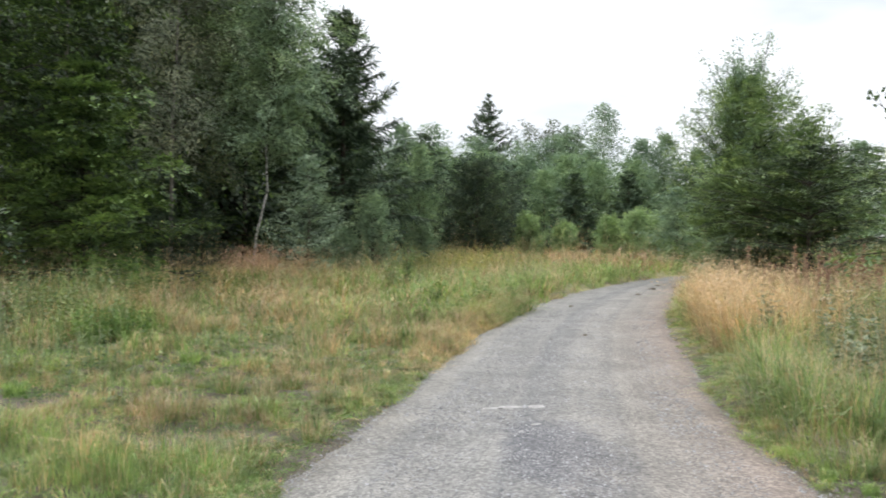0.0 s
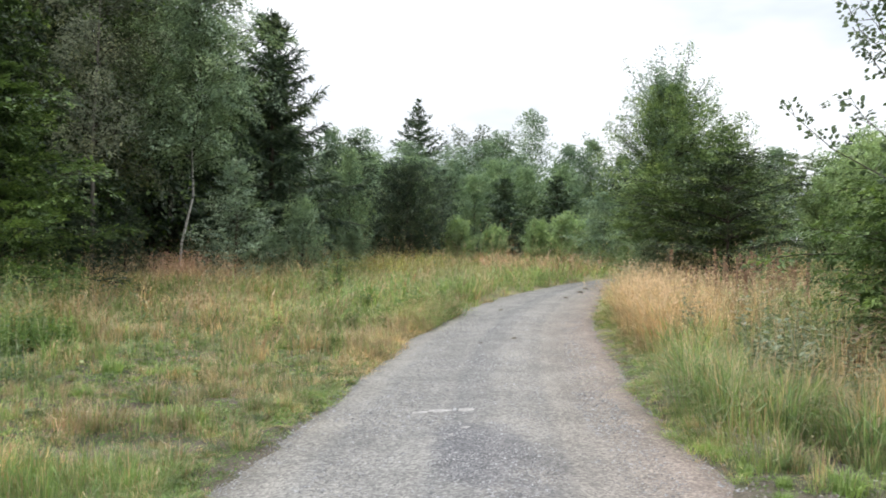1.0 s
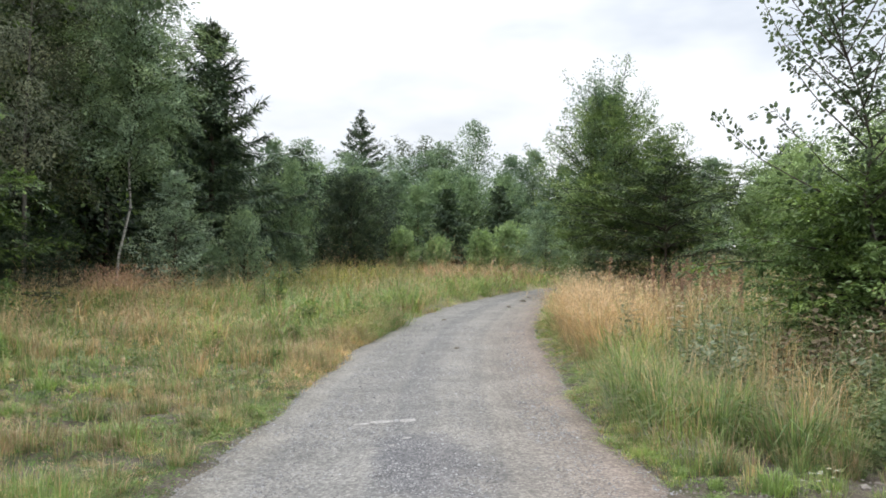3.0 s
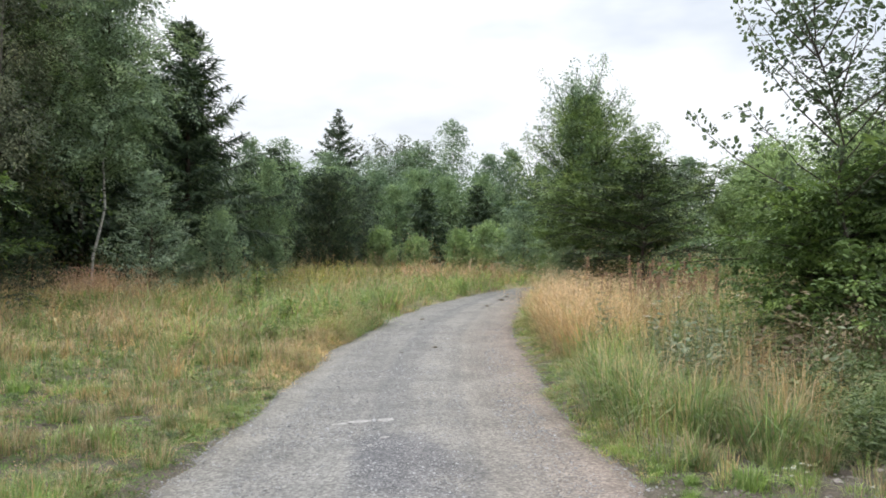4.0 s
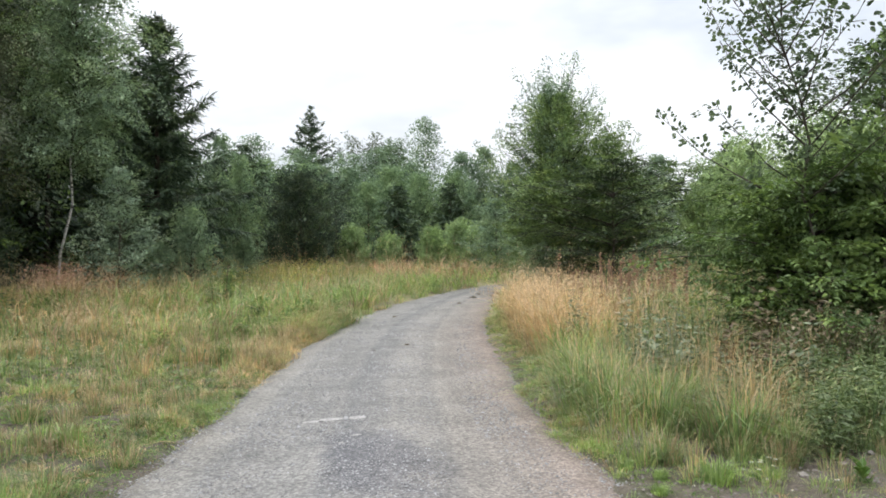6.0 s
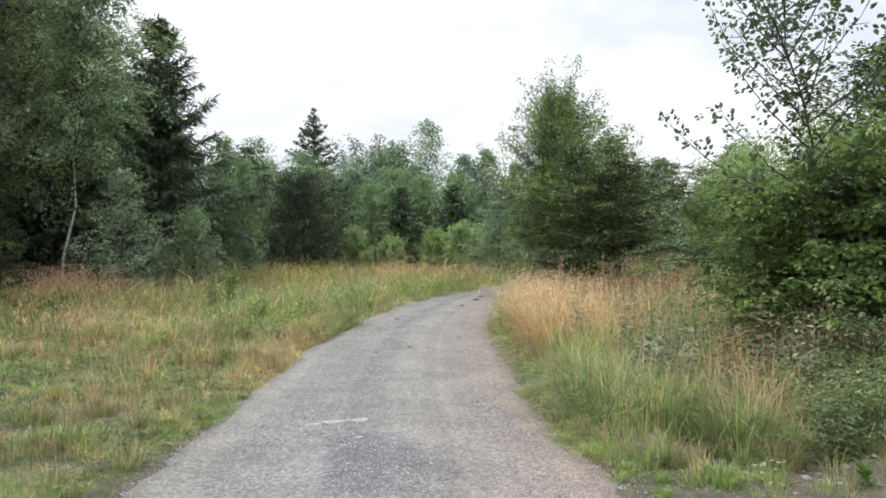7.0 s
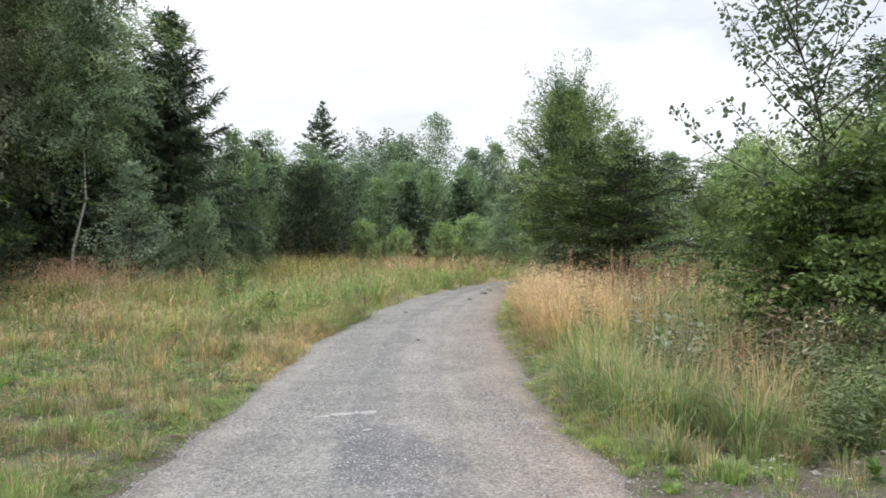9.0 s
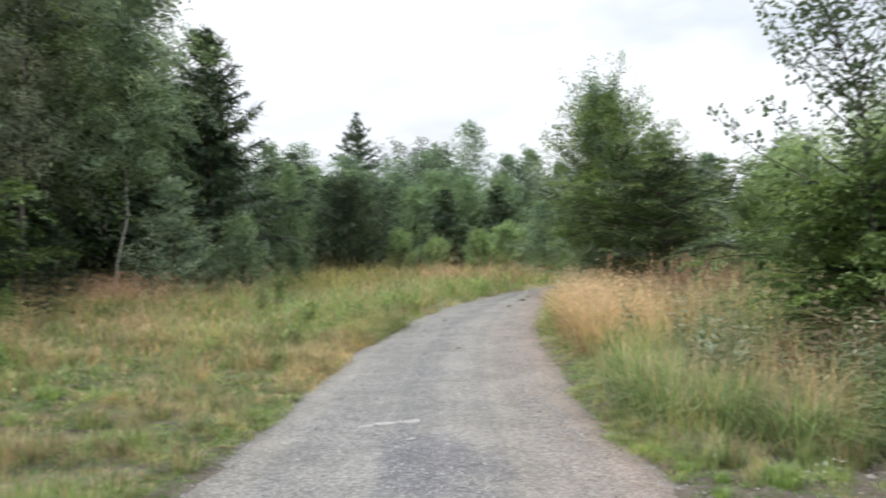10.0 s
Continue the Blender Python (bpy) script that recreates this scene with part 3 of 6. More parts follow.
def leafy(height, radius, base, shape, limbs, elev, bend, sprays, length, per, leaf, trunk_r, flat=0.5, rise=0.0, droop=0.15, fan=0.42, slim=0.58, lean=(0, 0), kink=0.0, wobble=0.15, inner=0.15, tiers=0, ragged=0.2, loose=0.03, wood=2, top=0.985, lobes=0.18, oval=False):
    """Meshes of a leafy tree: trunk, limbs with twigs, crown. The leaves sit in fan-shaped sprays along the limbs.
    base: where the crown starts, as a share of the height. shape(q): the crown's radius from its foot (0) to its top (1).
    flat: how level the sprays lie. rise: sprays point up (+) or hang (-). droop: how far a spray's tip bends down."""
    global rng
    rng = np.random.default_rng(int(height * 1000 + radius * 100 + limbs))
    tb, lb, cb = Buf(), Buf(), Buf()
    u = np.linspace(0, 1, 10)
    stem = np.stack([lean[0] * u ** 1.5, lean[1] * u ** 1.5, u * height], 1)
    stem[1:-1, :2] += rng.normal(0, wobble * 0.3, (8, 2)) * (height / 10)
    stem[:, 0] += kink * np.minimum(u / 0.35, 1)
    stem[0, 2] = -0.15
    tube(tb, stem, trunk_r * (1 - u) ** 1.5 + 0.006, 8)
    roots, dirs, outs, sizes = [], [], [], []
    ph = rng.uniform(0, 6.28, 3)
    for k in range(limbs):
        q = (k + rng.uniform(0, 1)) / limbs
        if tiers:
            q = min(1.0, max(0.0, (round(q * tiers) + rng.normal(0, 0.09)) / tiers))
        foot = at_line(stem, np.array([base + (top - base) * q]))[0]
        az = k * 2.4 + rng.uniform(-0.5, 0.5)
        lobe = 1 + lobes * (np.sin(2 * az + ph[0] + 5 * q) + np.sin(3 * az + ph[1] - 9 * q)) * 0.7
        ln = max(0.12, radius * shape(q) * lobe * rng.uniform(1 - 1.4 * ragged, 1 + ragged * 0.6))
        line = bough(foot, az, elev + rng.uniform(-0.2, 0.2) * (0.4 if tiers else 1.0) + q * 0.3, ln, bend, 6)
        tube(lb, line, np.linspace(1, 0.2, 6) * min(trunk_r * 0.45, 0.006 + ln * 0.005), 4)
        m = max(2, int(round(sprays * (0.3 + 0.7 * ln / radius))))
        t = inner + (1 - inner) * (np.arange(m) + rng.uniform(0.3, 1.0, m)) / m
        d = unit(at_line(unit(np.gradient(line, axis=0)), t))
        side = unit(np.cross(d, np.array([[0, 0, 1.0]])))
        sgn = np.where(np.arange(m) % 2 == 0, 1.0, -1.0)[:, None] * (1.15 - t)[:, None]
        sd = unit(d * 0.75 + side * sgn + np.array([[0, 0, rise]]) + spread(m, 0.42) * np.array([[1, 1, 1 - 0.8 * flat]]))
        roots.append(at_line(line, t))
        dirs.append(sd)
        outs.append(np.repeat(unit(np.array([[np.cos(az), np.sin(az), 0.25]])), m, axis=0))
        sizes.append(length * rng.uniform(0.6, 1.25, m) * min(1.0, 0.45 + 0.55 * ln / (0.5 * radius)))
    root, sd, out, ln = np.concatenate(roots), np.concatenate(dirs), np.concatenate(outs), np.concatenate(sizes)
    n = len(root)
    nrm = unit(np.array([[0, 0, 0.35 + 0.65 * flat]]) + out * (1 - flat) * 0.85 + spread(n, 0.22))
    side = unit(np.cross(sd, nrm))
    nrm = np.cross(side, sd)
    down = np.array([[0, 0, -1.0]])
    for k in range(0, n, max(1, wood)):
        tube(lb, np.stack([root[k], root[k] + sd[k] * ln[k] * 0.55 + down[0] * droop * ln[k] * 0.3]), [0.005 + 0.002 * ln[k], 0.0025], 3)
    u = rng.uniform(0.02, 1.0, (n, per))
    w = rng.uniform(-1, 1, (n, per))
    half = fan * np.sin(np.pi * np.clip(0.16 + 0.8 * u, 0, 1)) ** 0.8
    p = root[:, None] + sd[:, None] * (u * ln[:, None])[..., None] + side[:, None] * (w * half * ln[:, None])[..., None]
    p = p + down * (droop * ln[:, None] * (u ** 2 + 0.6 * (w * half) ** 2))[..., None] + nrm[:, None] * rng.normal(0, loose, (n, per, 1))
    ax = sd[:, None] * 0.7 + side[:, None] * (np.sign(w) * 0.75)[..., None] + down * (0.25 * droop + 0.5 * droop * u)[..., None] + rng.normal(0, 0.3, (n, per, 3))
    up = nrm[:, None] + rng.normal(0, 0.15, (n, per, 3))
    size = leaf * rng.uniform(0.65, 1.25, n * per)
    (round_leaves if oval else leaves)(cb, p.reshape(-1, 3), ax.reshape(-1, 3), up.reshape(-1, 3), size, size * slim * rng.uniform(0.85, 1.15, n * per))
    return tb, lb, cb


def conifer(height, radius, base, trunk_r, step=0.34, ring=7, sag=0.25, twig=0.3, gap=0.085, power=0.85, thick=0.055, ragged=0.2, curtain=2):
    """Meshes of a spruce: trunk, uneven whorls of sagging boughs, needle sprays beside and hanging below each bough."""
    global rng
    rng = np.random.default_rng(int(height * 1000 + radius * 100 + ring))
    tb, lb, cb = Buf(), Buf(), Buf()
    u = np.linspace(0, 1, 8)
    stem = np.stack([rng.normal(0, 0.015, 8) * height / 10, rng.normal(0, 0.015, 8) * height / 10, u * height], 1)
    stem[0, 2] = -0.15
    tube(tb, stem, trunk_r * (1 - u) ** 0.9 + 0.006, 7)
    h = height * base
    pos, axs, lens = [], [], []
    turn = 0.0
    while h < height * 0.992:
        q = (h - base * height) / (height * (1 - base))
        for k in range(ring):
            ln = radius * (1 - q) ** power * rng.uniform(1 - ragged * 1.7, 1 + ragged) + 0.12
            az = turn + k * 2 * np.pi / ring + rng.uniform(-0.4, 0.4)
            foot = at_line(stem, np.array([np.clip(h / height + rng.uniform(-0.015, 0.015), 0.01, 0.997)]))[0]
            line = bough(foot, az, 0.5 * q + 0.1 - sag * (1 - q) + rng.uniform(-0.12, 0.12), ln, -0.3 + 0.5 * q + 0.5 * rng.uniform(), 6, 0.05)
            tube(lb, line, np.linspace(1, 0.25, 6) * (0.008 + 0.01 * ln), 3)
            m = max(3, int(ln / gap))
            tt = np.sort(rng.uniform(0.08, 1.0, m))
            r = at_line(line, tt)
            dd = unit(at_line(unit(np.gradient(line, axis=0)), tt))
            side = unit(np.cross(dd, np.array([[0, 0, 1.0]])))
            for sgn in (-1, 1):
                a = unit(dd * 0.75 + side * sgn * 0.8 + np.array([[0, 0, -0.25]]) + spread(m, 0.2))
                tl = twig * (0.5 + 0.9 * np.sin(np.pi * np.clip(tt * 0.85 + 0.1, 0, 1))) * min(1.0, 0.35 + ln * 0.5) * rng.uniform(0.5, 1.3, m)
                for w in (0.0, 0.5):
                    pos.append(r + a * (tl * w)[:, None])
                    axs.append(unit(a + spread(m, 0.3) + np.array([[0, 0, -0.15 - 0.3 * w]])))
                    lens.append(tl * 0.75)
            for _ in range(curtain):
                pos.append(r + spread(m, 0.03))
                axs.append(unit(dd * 0.5 + side * rng.uniform(-0.8, 0.8, (m, 1)) + np.array([[0, 0, -0.7]]) * (1 - 0.8 * q) + spread(m, 0.25)))
                lens.append(twig * rng.uniform(0.5, 1.2, m) * min(1.0, 0.3 + ln * 0.6))
        turn += 0.8
        h += step * rng.uniform(0.6, 1.3) * (1.0 - 0.5 * q)
    pos, axs, lens = np.concatenate(pos), np.concatenate(axs), np.concatenate(lens)
    n = len(pos)
    leaves(cb, pos, axs, np.array([[0, 0, 1.0]]) + spread(n, 0.5), lens, np.full(n, thick) * rng.uniform(0.7, 1.3, n), 0.1)
    return tb, lb, cb


def tree_thing(name, meshes, bark, leafm, x, y, label, category, group="", turn=0.0, scale=1.0, dark_above=99.0):
    tb, lb, cb = meshes
    root = new(name)
    root.matrix_basis = Matrix.Translation((x, y, float(ground_z(np.array([x]), np.array([y]))[0]))) @ Matrix.Rotation(turn, 4, "Z") @ Matrix.Scale(scale, 4)
    stem_faces = sum(len(f) for f in tb.f)
    tb.v += lb.v
    tb.f += [f + tb.n for f in lb.f]
    me = tb.mesh("trunk", bark, True)
    me.materials.append(LIMB_BARK)
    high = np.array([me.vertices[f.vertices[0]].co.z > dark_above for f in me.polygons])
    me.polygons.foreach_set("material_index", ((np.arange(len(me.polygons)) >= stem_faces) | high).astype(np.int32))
    part("trunk", me, root)
    part("crown", cb.mesh("crown", leafm), root)
    return tagged(root, label, category, group)


def again(tree, x, y, turn, scale, label=""):
    z = float(ground_z(np.array([x]), np.array([y]))[0])
    ob = copy_thing(tree, Matrix.Translation((x, y, z)) @ Matrix.Rotation(turn, 4, "Z"))
    ob.scale = (scale[0], scale[0], scale[1])
    if label:
        ob["label"] = label
    return ob


def dome(q):
    return np.sin(np.pi * (0.12 + 0.83 * q)) ** 0.7


def cone(q):
    return (1 - q) ** 0.75 * (0.6 + 0.4 * min(1, q * 6)) + 0.04


def egg(q):
    return (np.sin(np.pi * (0.2 + 0.78 * q)) ** 0.8) * (1.1 - 0.5 * q)


def skirt(q):
    return (1 - q ** 1.6) * 0.95 + 0.06


def broad(q):
    return 1.0 - 0.88 * q ** 1.6


def bell(q):
    return float(np.interp(q, [0, 0.25, 0.5, 0.75, 0.9, 1], [0.85, 1.0, 0.86, 0.56, 0.3, 0.12]))


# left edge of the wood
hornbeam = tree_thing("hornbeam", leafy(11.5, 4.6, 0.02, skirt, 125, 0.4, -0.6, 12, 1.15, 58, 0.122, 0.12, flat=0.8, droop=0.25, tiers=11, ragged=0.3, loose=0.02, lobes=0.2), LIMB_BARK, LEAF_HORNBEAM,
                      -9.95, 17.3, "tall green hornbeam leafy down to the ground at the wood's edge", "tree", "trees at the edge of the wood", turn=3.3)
# added tree: paler leaves put in for the tall hornbeam's lit lower-right boughs
lit_side_hornbeam = tree_thing("hornbeam", leafy(5.0, 1.9, 0.02, skirt, 84, 0.4, -0.45, 11, 0.8, 48, 0.1, 0.05, flat=0.8, droop=0.22, tiers=9, ragged=0.35, loose=0.02, lobes=0.25), LIMB_BARK, LEAF_HAZEL,
                           -7.5, 17.4, "added small hornbeam, its lighter leaves giving the tall hornbeam's lit lower boughs", "tree", "trees at the edge of the wood")
grey_birch = tree_thing("birch", leafy(15, 2.3, 0.22, egg, 90, 0.7, -1.0, 9, 0.9, 54, 0.088, 0.075, flat=0.1, rise=-0.8, droop=0.5, loose=0.07, lean=(0.5, 0), fan=0.35, slim=0.5), GREY_BARK, LEAF_GREY,
                        -8.0, 24.5, "slender grey-green birch with drooping, partly withered twigs", "tree", "trees at the edge of the wood")
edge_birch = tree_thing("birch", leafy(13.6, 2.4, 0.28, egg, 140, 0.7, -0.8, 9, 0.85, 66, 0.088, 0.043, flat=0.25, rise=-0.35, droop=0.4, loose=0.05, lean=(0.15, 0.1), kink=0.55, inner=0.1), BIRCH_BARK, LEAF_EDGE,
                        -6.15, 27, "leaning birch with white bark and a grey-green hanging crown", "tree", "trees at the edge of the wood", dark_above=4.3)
young = tree_thing("young_tree", leafy(4.0, 1.7, 0.02, cone, 60, 0.3, 0.15, 11, 0.5, 34, 0.062, 0.04, flat=0.85, droop=0.1, loose=0.02, tiers=13), BROWN_BARK, NEEDLE_BLUE,
                   -4.15, 25.8, "young blue-green conifer before the dark wood", "tree", "young trees by the wood")
big_spruce = tree_thing("spruce", conifer(11.2, 4.0, 0.03, 0.16, 0.55, 7, 0.38, 0.5, 0.07, 0.8, 0.055, 0.4, 3), BROWN_BARK, NEEDLE_DARK,
                        -4.3, 36, "tall dark spruce with sagging boughs and a ragged tip", "tree", "spruces")
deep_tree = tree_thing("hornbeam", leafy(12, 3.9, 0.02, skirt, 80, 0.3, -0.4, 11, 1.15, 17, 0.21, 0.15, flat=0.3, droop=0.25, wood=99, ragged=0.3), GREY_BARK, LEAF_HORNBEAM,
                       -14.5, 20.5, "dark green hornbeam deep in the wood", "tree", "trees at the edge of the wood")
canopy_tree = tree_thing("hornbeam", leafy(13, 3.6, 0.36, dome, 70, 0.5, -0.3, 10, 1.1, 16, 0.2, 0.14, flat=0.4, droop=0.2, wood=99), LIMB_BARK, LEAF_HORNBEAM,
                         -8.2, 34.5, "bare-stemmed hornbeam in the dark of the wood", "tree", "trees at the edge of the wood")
wood_tree = tree_thing("birch", leafy(10, 3.4, 0.01, skirt, 44, 0.4, -0.2, 8, 1.4, 12, 0.34, 0.12, wood=99), BIRCH_BARK, LEAF_FAR_HAZE,
                       2, 92, "tree of the dense wood behind the clearing", "tree", "far trees")
deep_spruce = tree_thing("spruce", conifer(13, 3.6, 0.03, 0.16, 0.6, 7, 0.3, 0.6, 0.22, 0.72, 0.14, 0.3, 1), BROWN_BARK, NEEDLE_DARK,
                         -11.0, 28, "dark spruce deep in the wood", "tree", "spruces")
oak = tree_thing("oak", leafy(16, 3.5, 0.2, dome, 66, 0.5, 0.1, 9, 0.9, 34, 0.14, 0.2, flat=0.5, droop=0.1, loose=0.09, lobes=0.3), BROWN_BARK, LEAF_OAK,
                 -11.2, 42, "high leafy oak rising behind the spruce", "tree", "trees at the edge of the wood")
bush = tree_thing("bush", leafy(2.9, 1.3, 0.02, bell, 50, 0.8, 0.1, 8, 0.42, 26, 0.075, 0.03, flat=0.4, rise=0.5, droop=0.05, wood=9), BROWN_BARK, LEAF_EDGE,
                  -2.45, 29.5, "young rounded green bush at the wood's edge", "bush", "bushes")

# the far side of the clearing
far_birch = tree_thing("birch", leafy(7.7, 2.3, 0.02, bell, 90, 0.7, 0.0, 9, 0.8, 20, 0.135, 0.08, flat=0.3, rise=0.1, droop=0.2, loose=0.08, wood=99, ragged=0.3), BROWN_BARK, LEAF_BIRCH,
                       -2.3, 48, "grey-green birch on the far side of the clearing", "tree", "far trees")
far_green = tree_thing("birch", leafy(6.3, 2.5, 0.02, lambda q: bell(q) * 0.6 + dome(q) * 0.4, 84, 0.65, 0.0, 9, 0.75, 20, 0.135, 0.08, flat=0.3, rise=0.3, droop=0.1, loose=0.08, wood=99, ragged=0.3), BROWN_BARK, LEAF_FAR_HAZE,
                       8.0, 53, "rounded mid-green young birch in the far wood", "tree", "far trees")
far_broad = tree_thing("hornbeam", leafy(7.0, 2.6, 0.01, broad, 64, 0.3, -0.2, 10, 0.8, 20, 0.145, 0.1, flat=0.8, droop=0.15, wood=99, tiers=12), BROWN_BARK, LEAF_DARK,
                       -1.0, 46, "broad dark green tree standing before the far wood", "tree", "far trees")
far_spruce = tree_thing("spruce", conifer(14.2, 5.0, 0.3, 0.17, 0.95, 7, 0.0, 0.42, 0.11, 1.0, 0.1, 0.15, 2), BROWN_BARK, NEEDLE_DARK,
                        4.15, 75, "tall dark spruce standing out above the far wood", "tree", "spruces")
dark_tree = tree_thing("hornbeam", leafy(5.2, 2.6, 0.03, lambda q: float(np.interp(q, [0, 0.2, 0.6, 0.85, 1], [0.85, 1.0, 0.9, 0.62, 0.25])), 110, 0.45, 0.1, 10, 0.75, 26, 0.11, 0.1, flat=0.7, rise=0.15, droop=0.1, wood=99, ragged=0.12, lobes=0.08), BROWN_BARK, LEAF_DARK,
                       1.9, 44.5, "dense dark tree standing before the far wood", "tree", "far trees")
small_spruce = tree_thing("spruce", conifer(5.2, 2.0, 0.02, 0.08, 0.42, 7, 0.1, 0.42, 0.13, 0.75, 0.08, 0.25), BROWN_BARK, NEEDLE_DARK,
                          7.8, 49, "young dark spruce among the far birches", "tree", "spruces")
thin_birch = tree_thing("birch", leafy(11.8, 1.6, 0.3, dome, 54, 0.9, -0.6, 8, 0.9, 20, 0.15, 0.09, flat=0.2, rise=-0.3, droop=0.4, loose=0.08, wood=9), BIRCH_BARK, LEAF_BIRCH,
                        12.8, 66, "airy tall birch above the far trees", "tree", "far trees")
far_oak = tree_thing("oak", leafy(9.9, 2.9, 0.35, dome, 44, 0.6, 0.1, 7, 0.9, 14, 0.17, 0.14, flat=0.5, loose=0.12, lobes=0.35, wood=3), BROWN_BARK, LEAF_OAK,
                     8.0, 68, "airy dark oak crown above the far birches", "tree", "far trees")
willow = tree_thing("willow_bush", leafy(2.4, 1.5, 0.0, bell, 64, 0.9, 0.1, 9, 0.5, 26, 0.11, 0.03, flat=0.3, rise=0.8, droop=0.05, wood=9), BROWN_BARK, LEAF_WILLOW,
                    4.7, 46, "light green willow bush before the far trees", "bush", "bushes")

for tree, x, y, turn, size in [  # tree, x, y, turn, (width, height)
        (far_birch, -0.5, 49, 1.0, (0.9, 0.78)), (far_birch, -4.6, 47, 2.0, (1.0, 1.0)), (far_green, -0.2, 56, 2.2, (1.2, 1.1)), (far_green, 1.5, 57, 4.4, (1.1, 1.0)),
        (far_birch, 3.6, 53, 3.0, (0.9, 0.85)), (far_birch, 5.6, 56, 4.1, (1.2, 0.88)), (far_green, 3.4, 60, 1.1, (1.2, 1.05)),
        (far_green, 10.1, 54, 5.2, (1.0, 0.95)), (far_green, 6.4, 52, 0.4, (0.9, 0.85)), (far_birch, 8.6, 60, 2.6, (1.2, 0.95)), (small_spruce, 11.2, 50, 2.6, (1.0, 1.05)),
        (far_birch, 10.6, 60, 0.8, (1.1, 0.98)), (far_birch, 13.9, 58, 1.9, (1.0, 1.05)), (far_birch, 15.5, 58, 3.6, (0.95, 1.1)), (far_green, 12.6, 55, 3.0, (1.0, 1.0)),
        (far_birch, 17.4, 57, 2.8, (1.1, 0.95)), (far_broad, 15.0, 51, 5.5, (0.8, 0.8)), (far_birch, 19.5, 56, 0.2, (1.2, 0.95)), (far_green, 17.8, 50, 1.2, (1.1, 0.85)),
        (thin_birch, 11.0, 70, 1.2, (1.3, 0.9)), (thin_birch, 8.8, 66, 3.3, (1.3, 0.8)), (thin_birch, -0.9, 62, 5.0, (1.2, 0.82)), (thin_birch, 9.9, 69, 4.4, (1.4, 0.84)),
        (thin_birch, 6.4, 66, 2.0, (1.3, 0.76)), (thin_birch, 2.9, 66, 0.6, (1.3, 0.78)), (far_birch, 23, 56, 1.4, (1.3, 1.0)), (far_broad, 21.5, 50, 3.9, (1.2, 1.0)),
        (far_birch, 27, 54, 2.5, (1.3, 1.0)), (far_birch, 31, 52, 0.9, (1.3, 1.0)), (far_broad, 28, 46, 1.9, (1.3, 1.1)), (far_birch, 36, 46, 0.9, (1.4, 1.0)),
        (deep_spruce, 8, 80, 0.9, (1.4, 0.66)), (deep_spruce, 13.6, 80, 2.9, (1.4, 0.62)), (deep_spruce, 0.5, 74, 1.9, (1.4, 0.6)), (deep_spruce, -4, 72, 3.9, (1.5, 0.7)),
        (deep_spruce, 18.5, 76, 4.0, (1.4, 0.6)), (deep_spruce, -9, 52, 4.6, (1.4, 0.9)), (deep_spruce, 24, 72, 2.0, (1.5, 0.65)), (deep_spruce, 30, 70, 2.0, (1.5, 0.65)),
        (far_green, -1.15, 41.5, 2.4, (0.62, 0.92)), (far_oak, 10.2, 70, 2.0, (0.9, 0.95)), (far_broad, 4.1, 49, 0.9, (0.7, 0.8)), (far_green, 2.1, 45.9, 0.9, (0.8, 0.93)),
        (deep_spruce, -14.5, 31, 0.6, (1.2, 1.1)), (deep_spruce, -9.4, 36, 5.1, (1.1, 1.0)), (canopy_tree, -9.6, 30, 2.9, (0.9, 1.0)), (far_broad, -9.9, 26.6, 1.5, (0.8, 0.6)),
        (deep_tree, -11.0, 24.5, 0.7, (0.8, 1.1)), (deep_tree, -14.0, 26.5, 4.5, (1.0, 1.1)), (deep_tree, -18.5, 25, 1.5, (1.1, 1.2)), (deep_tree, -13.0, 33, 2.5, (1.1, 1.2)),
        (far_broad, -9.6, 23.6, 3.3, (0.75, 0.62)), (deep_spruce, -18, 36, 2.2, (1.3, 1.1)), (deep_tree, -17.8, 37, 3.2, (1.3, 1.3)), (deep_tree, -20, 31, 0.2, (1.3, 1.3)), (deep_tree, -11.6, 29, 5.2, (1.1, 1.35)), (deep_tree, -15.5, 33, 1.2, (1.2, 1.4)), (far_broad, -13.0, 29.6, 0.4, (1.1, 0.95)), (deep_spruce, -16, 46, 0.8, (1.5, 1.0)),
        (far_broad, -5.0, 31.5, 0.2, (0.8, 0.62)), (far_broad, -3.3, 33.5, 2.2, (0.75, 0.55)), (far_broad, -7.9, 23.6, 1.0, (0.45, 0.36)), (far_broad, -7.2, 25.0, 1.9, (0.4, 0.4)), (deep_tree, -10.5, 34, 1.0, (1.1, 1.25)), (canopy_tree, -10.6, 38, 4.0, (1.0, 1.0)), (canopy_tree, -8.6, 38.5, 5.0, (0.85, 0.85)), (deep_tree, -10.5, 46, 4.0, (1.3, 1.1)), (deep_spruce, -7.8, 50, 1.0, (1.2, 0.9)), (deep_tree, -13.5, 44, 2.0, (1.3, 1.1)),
        (bush, -3.5, 29.5, 3.0, (0.7, 0.62)), (bush, -0.9, 38, 4.0, (0.9, 0.8)), (far_green, 13.0, 36.5, 5.0, (0.9, 0.62)), (far_green, 16.5, 35.5, 1.0, (1.0, 0.7)), (far_birch, 11.3, 40, 2.0, (0.8, 0.5))]:
    again(tree, x, y, turn, size)
for x, y, turn, size in [(6.9, 47, 1.0, (0.85, 0.85)), (9.2, 46, 2.0, (1.0, 0.95)), (10.6, 45, 3.1, (1.1, 1.05)), (12.0, 46, 4.4, (1.05, 1.0)),
                         (13.6, 45, 5.2, (1.0, 0.85)), (15.5, 47, 0.5, (1.0, 0.8))]:
    again(willow, x, y, turn, size)
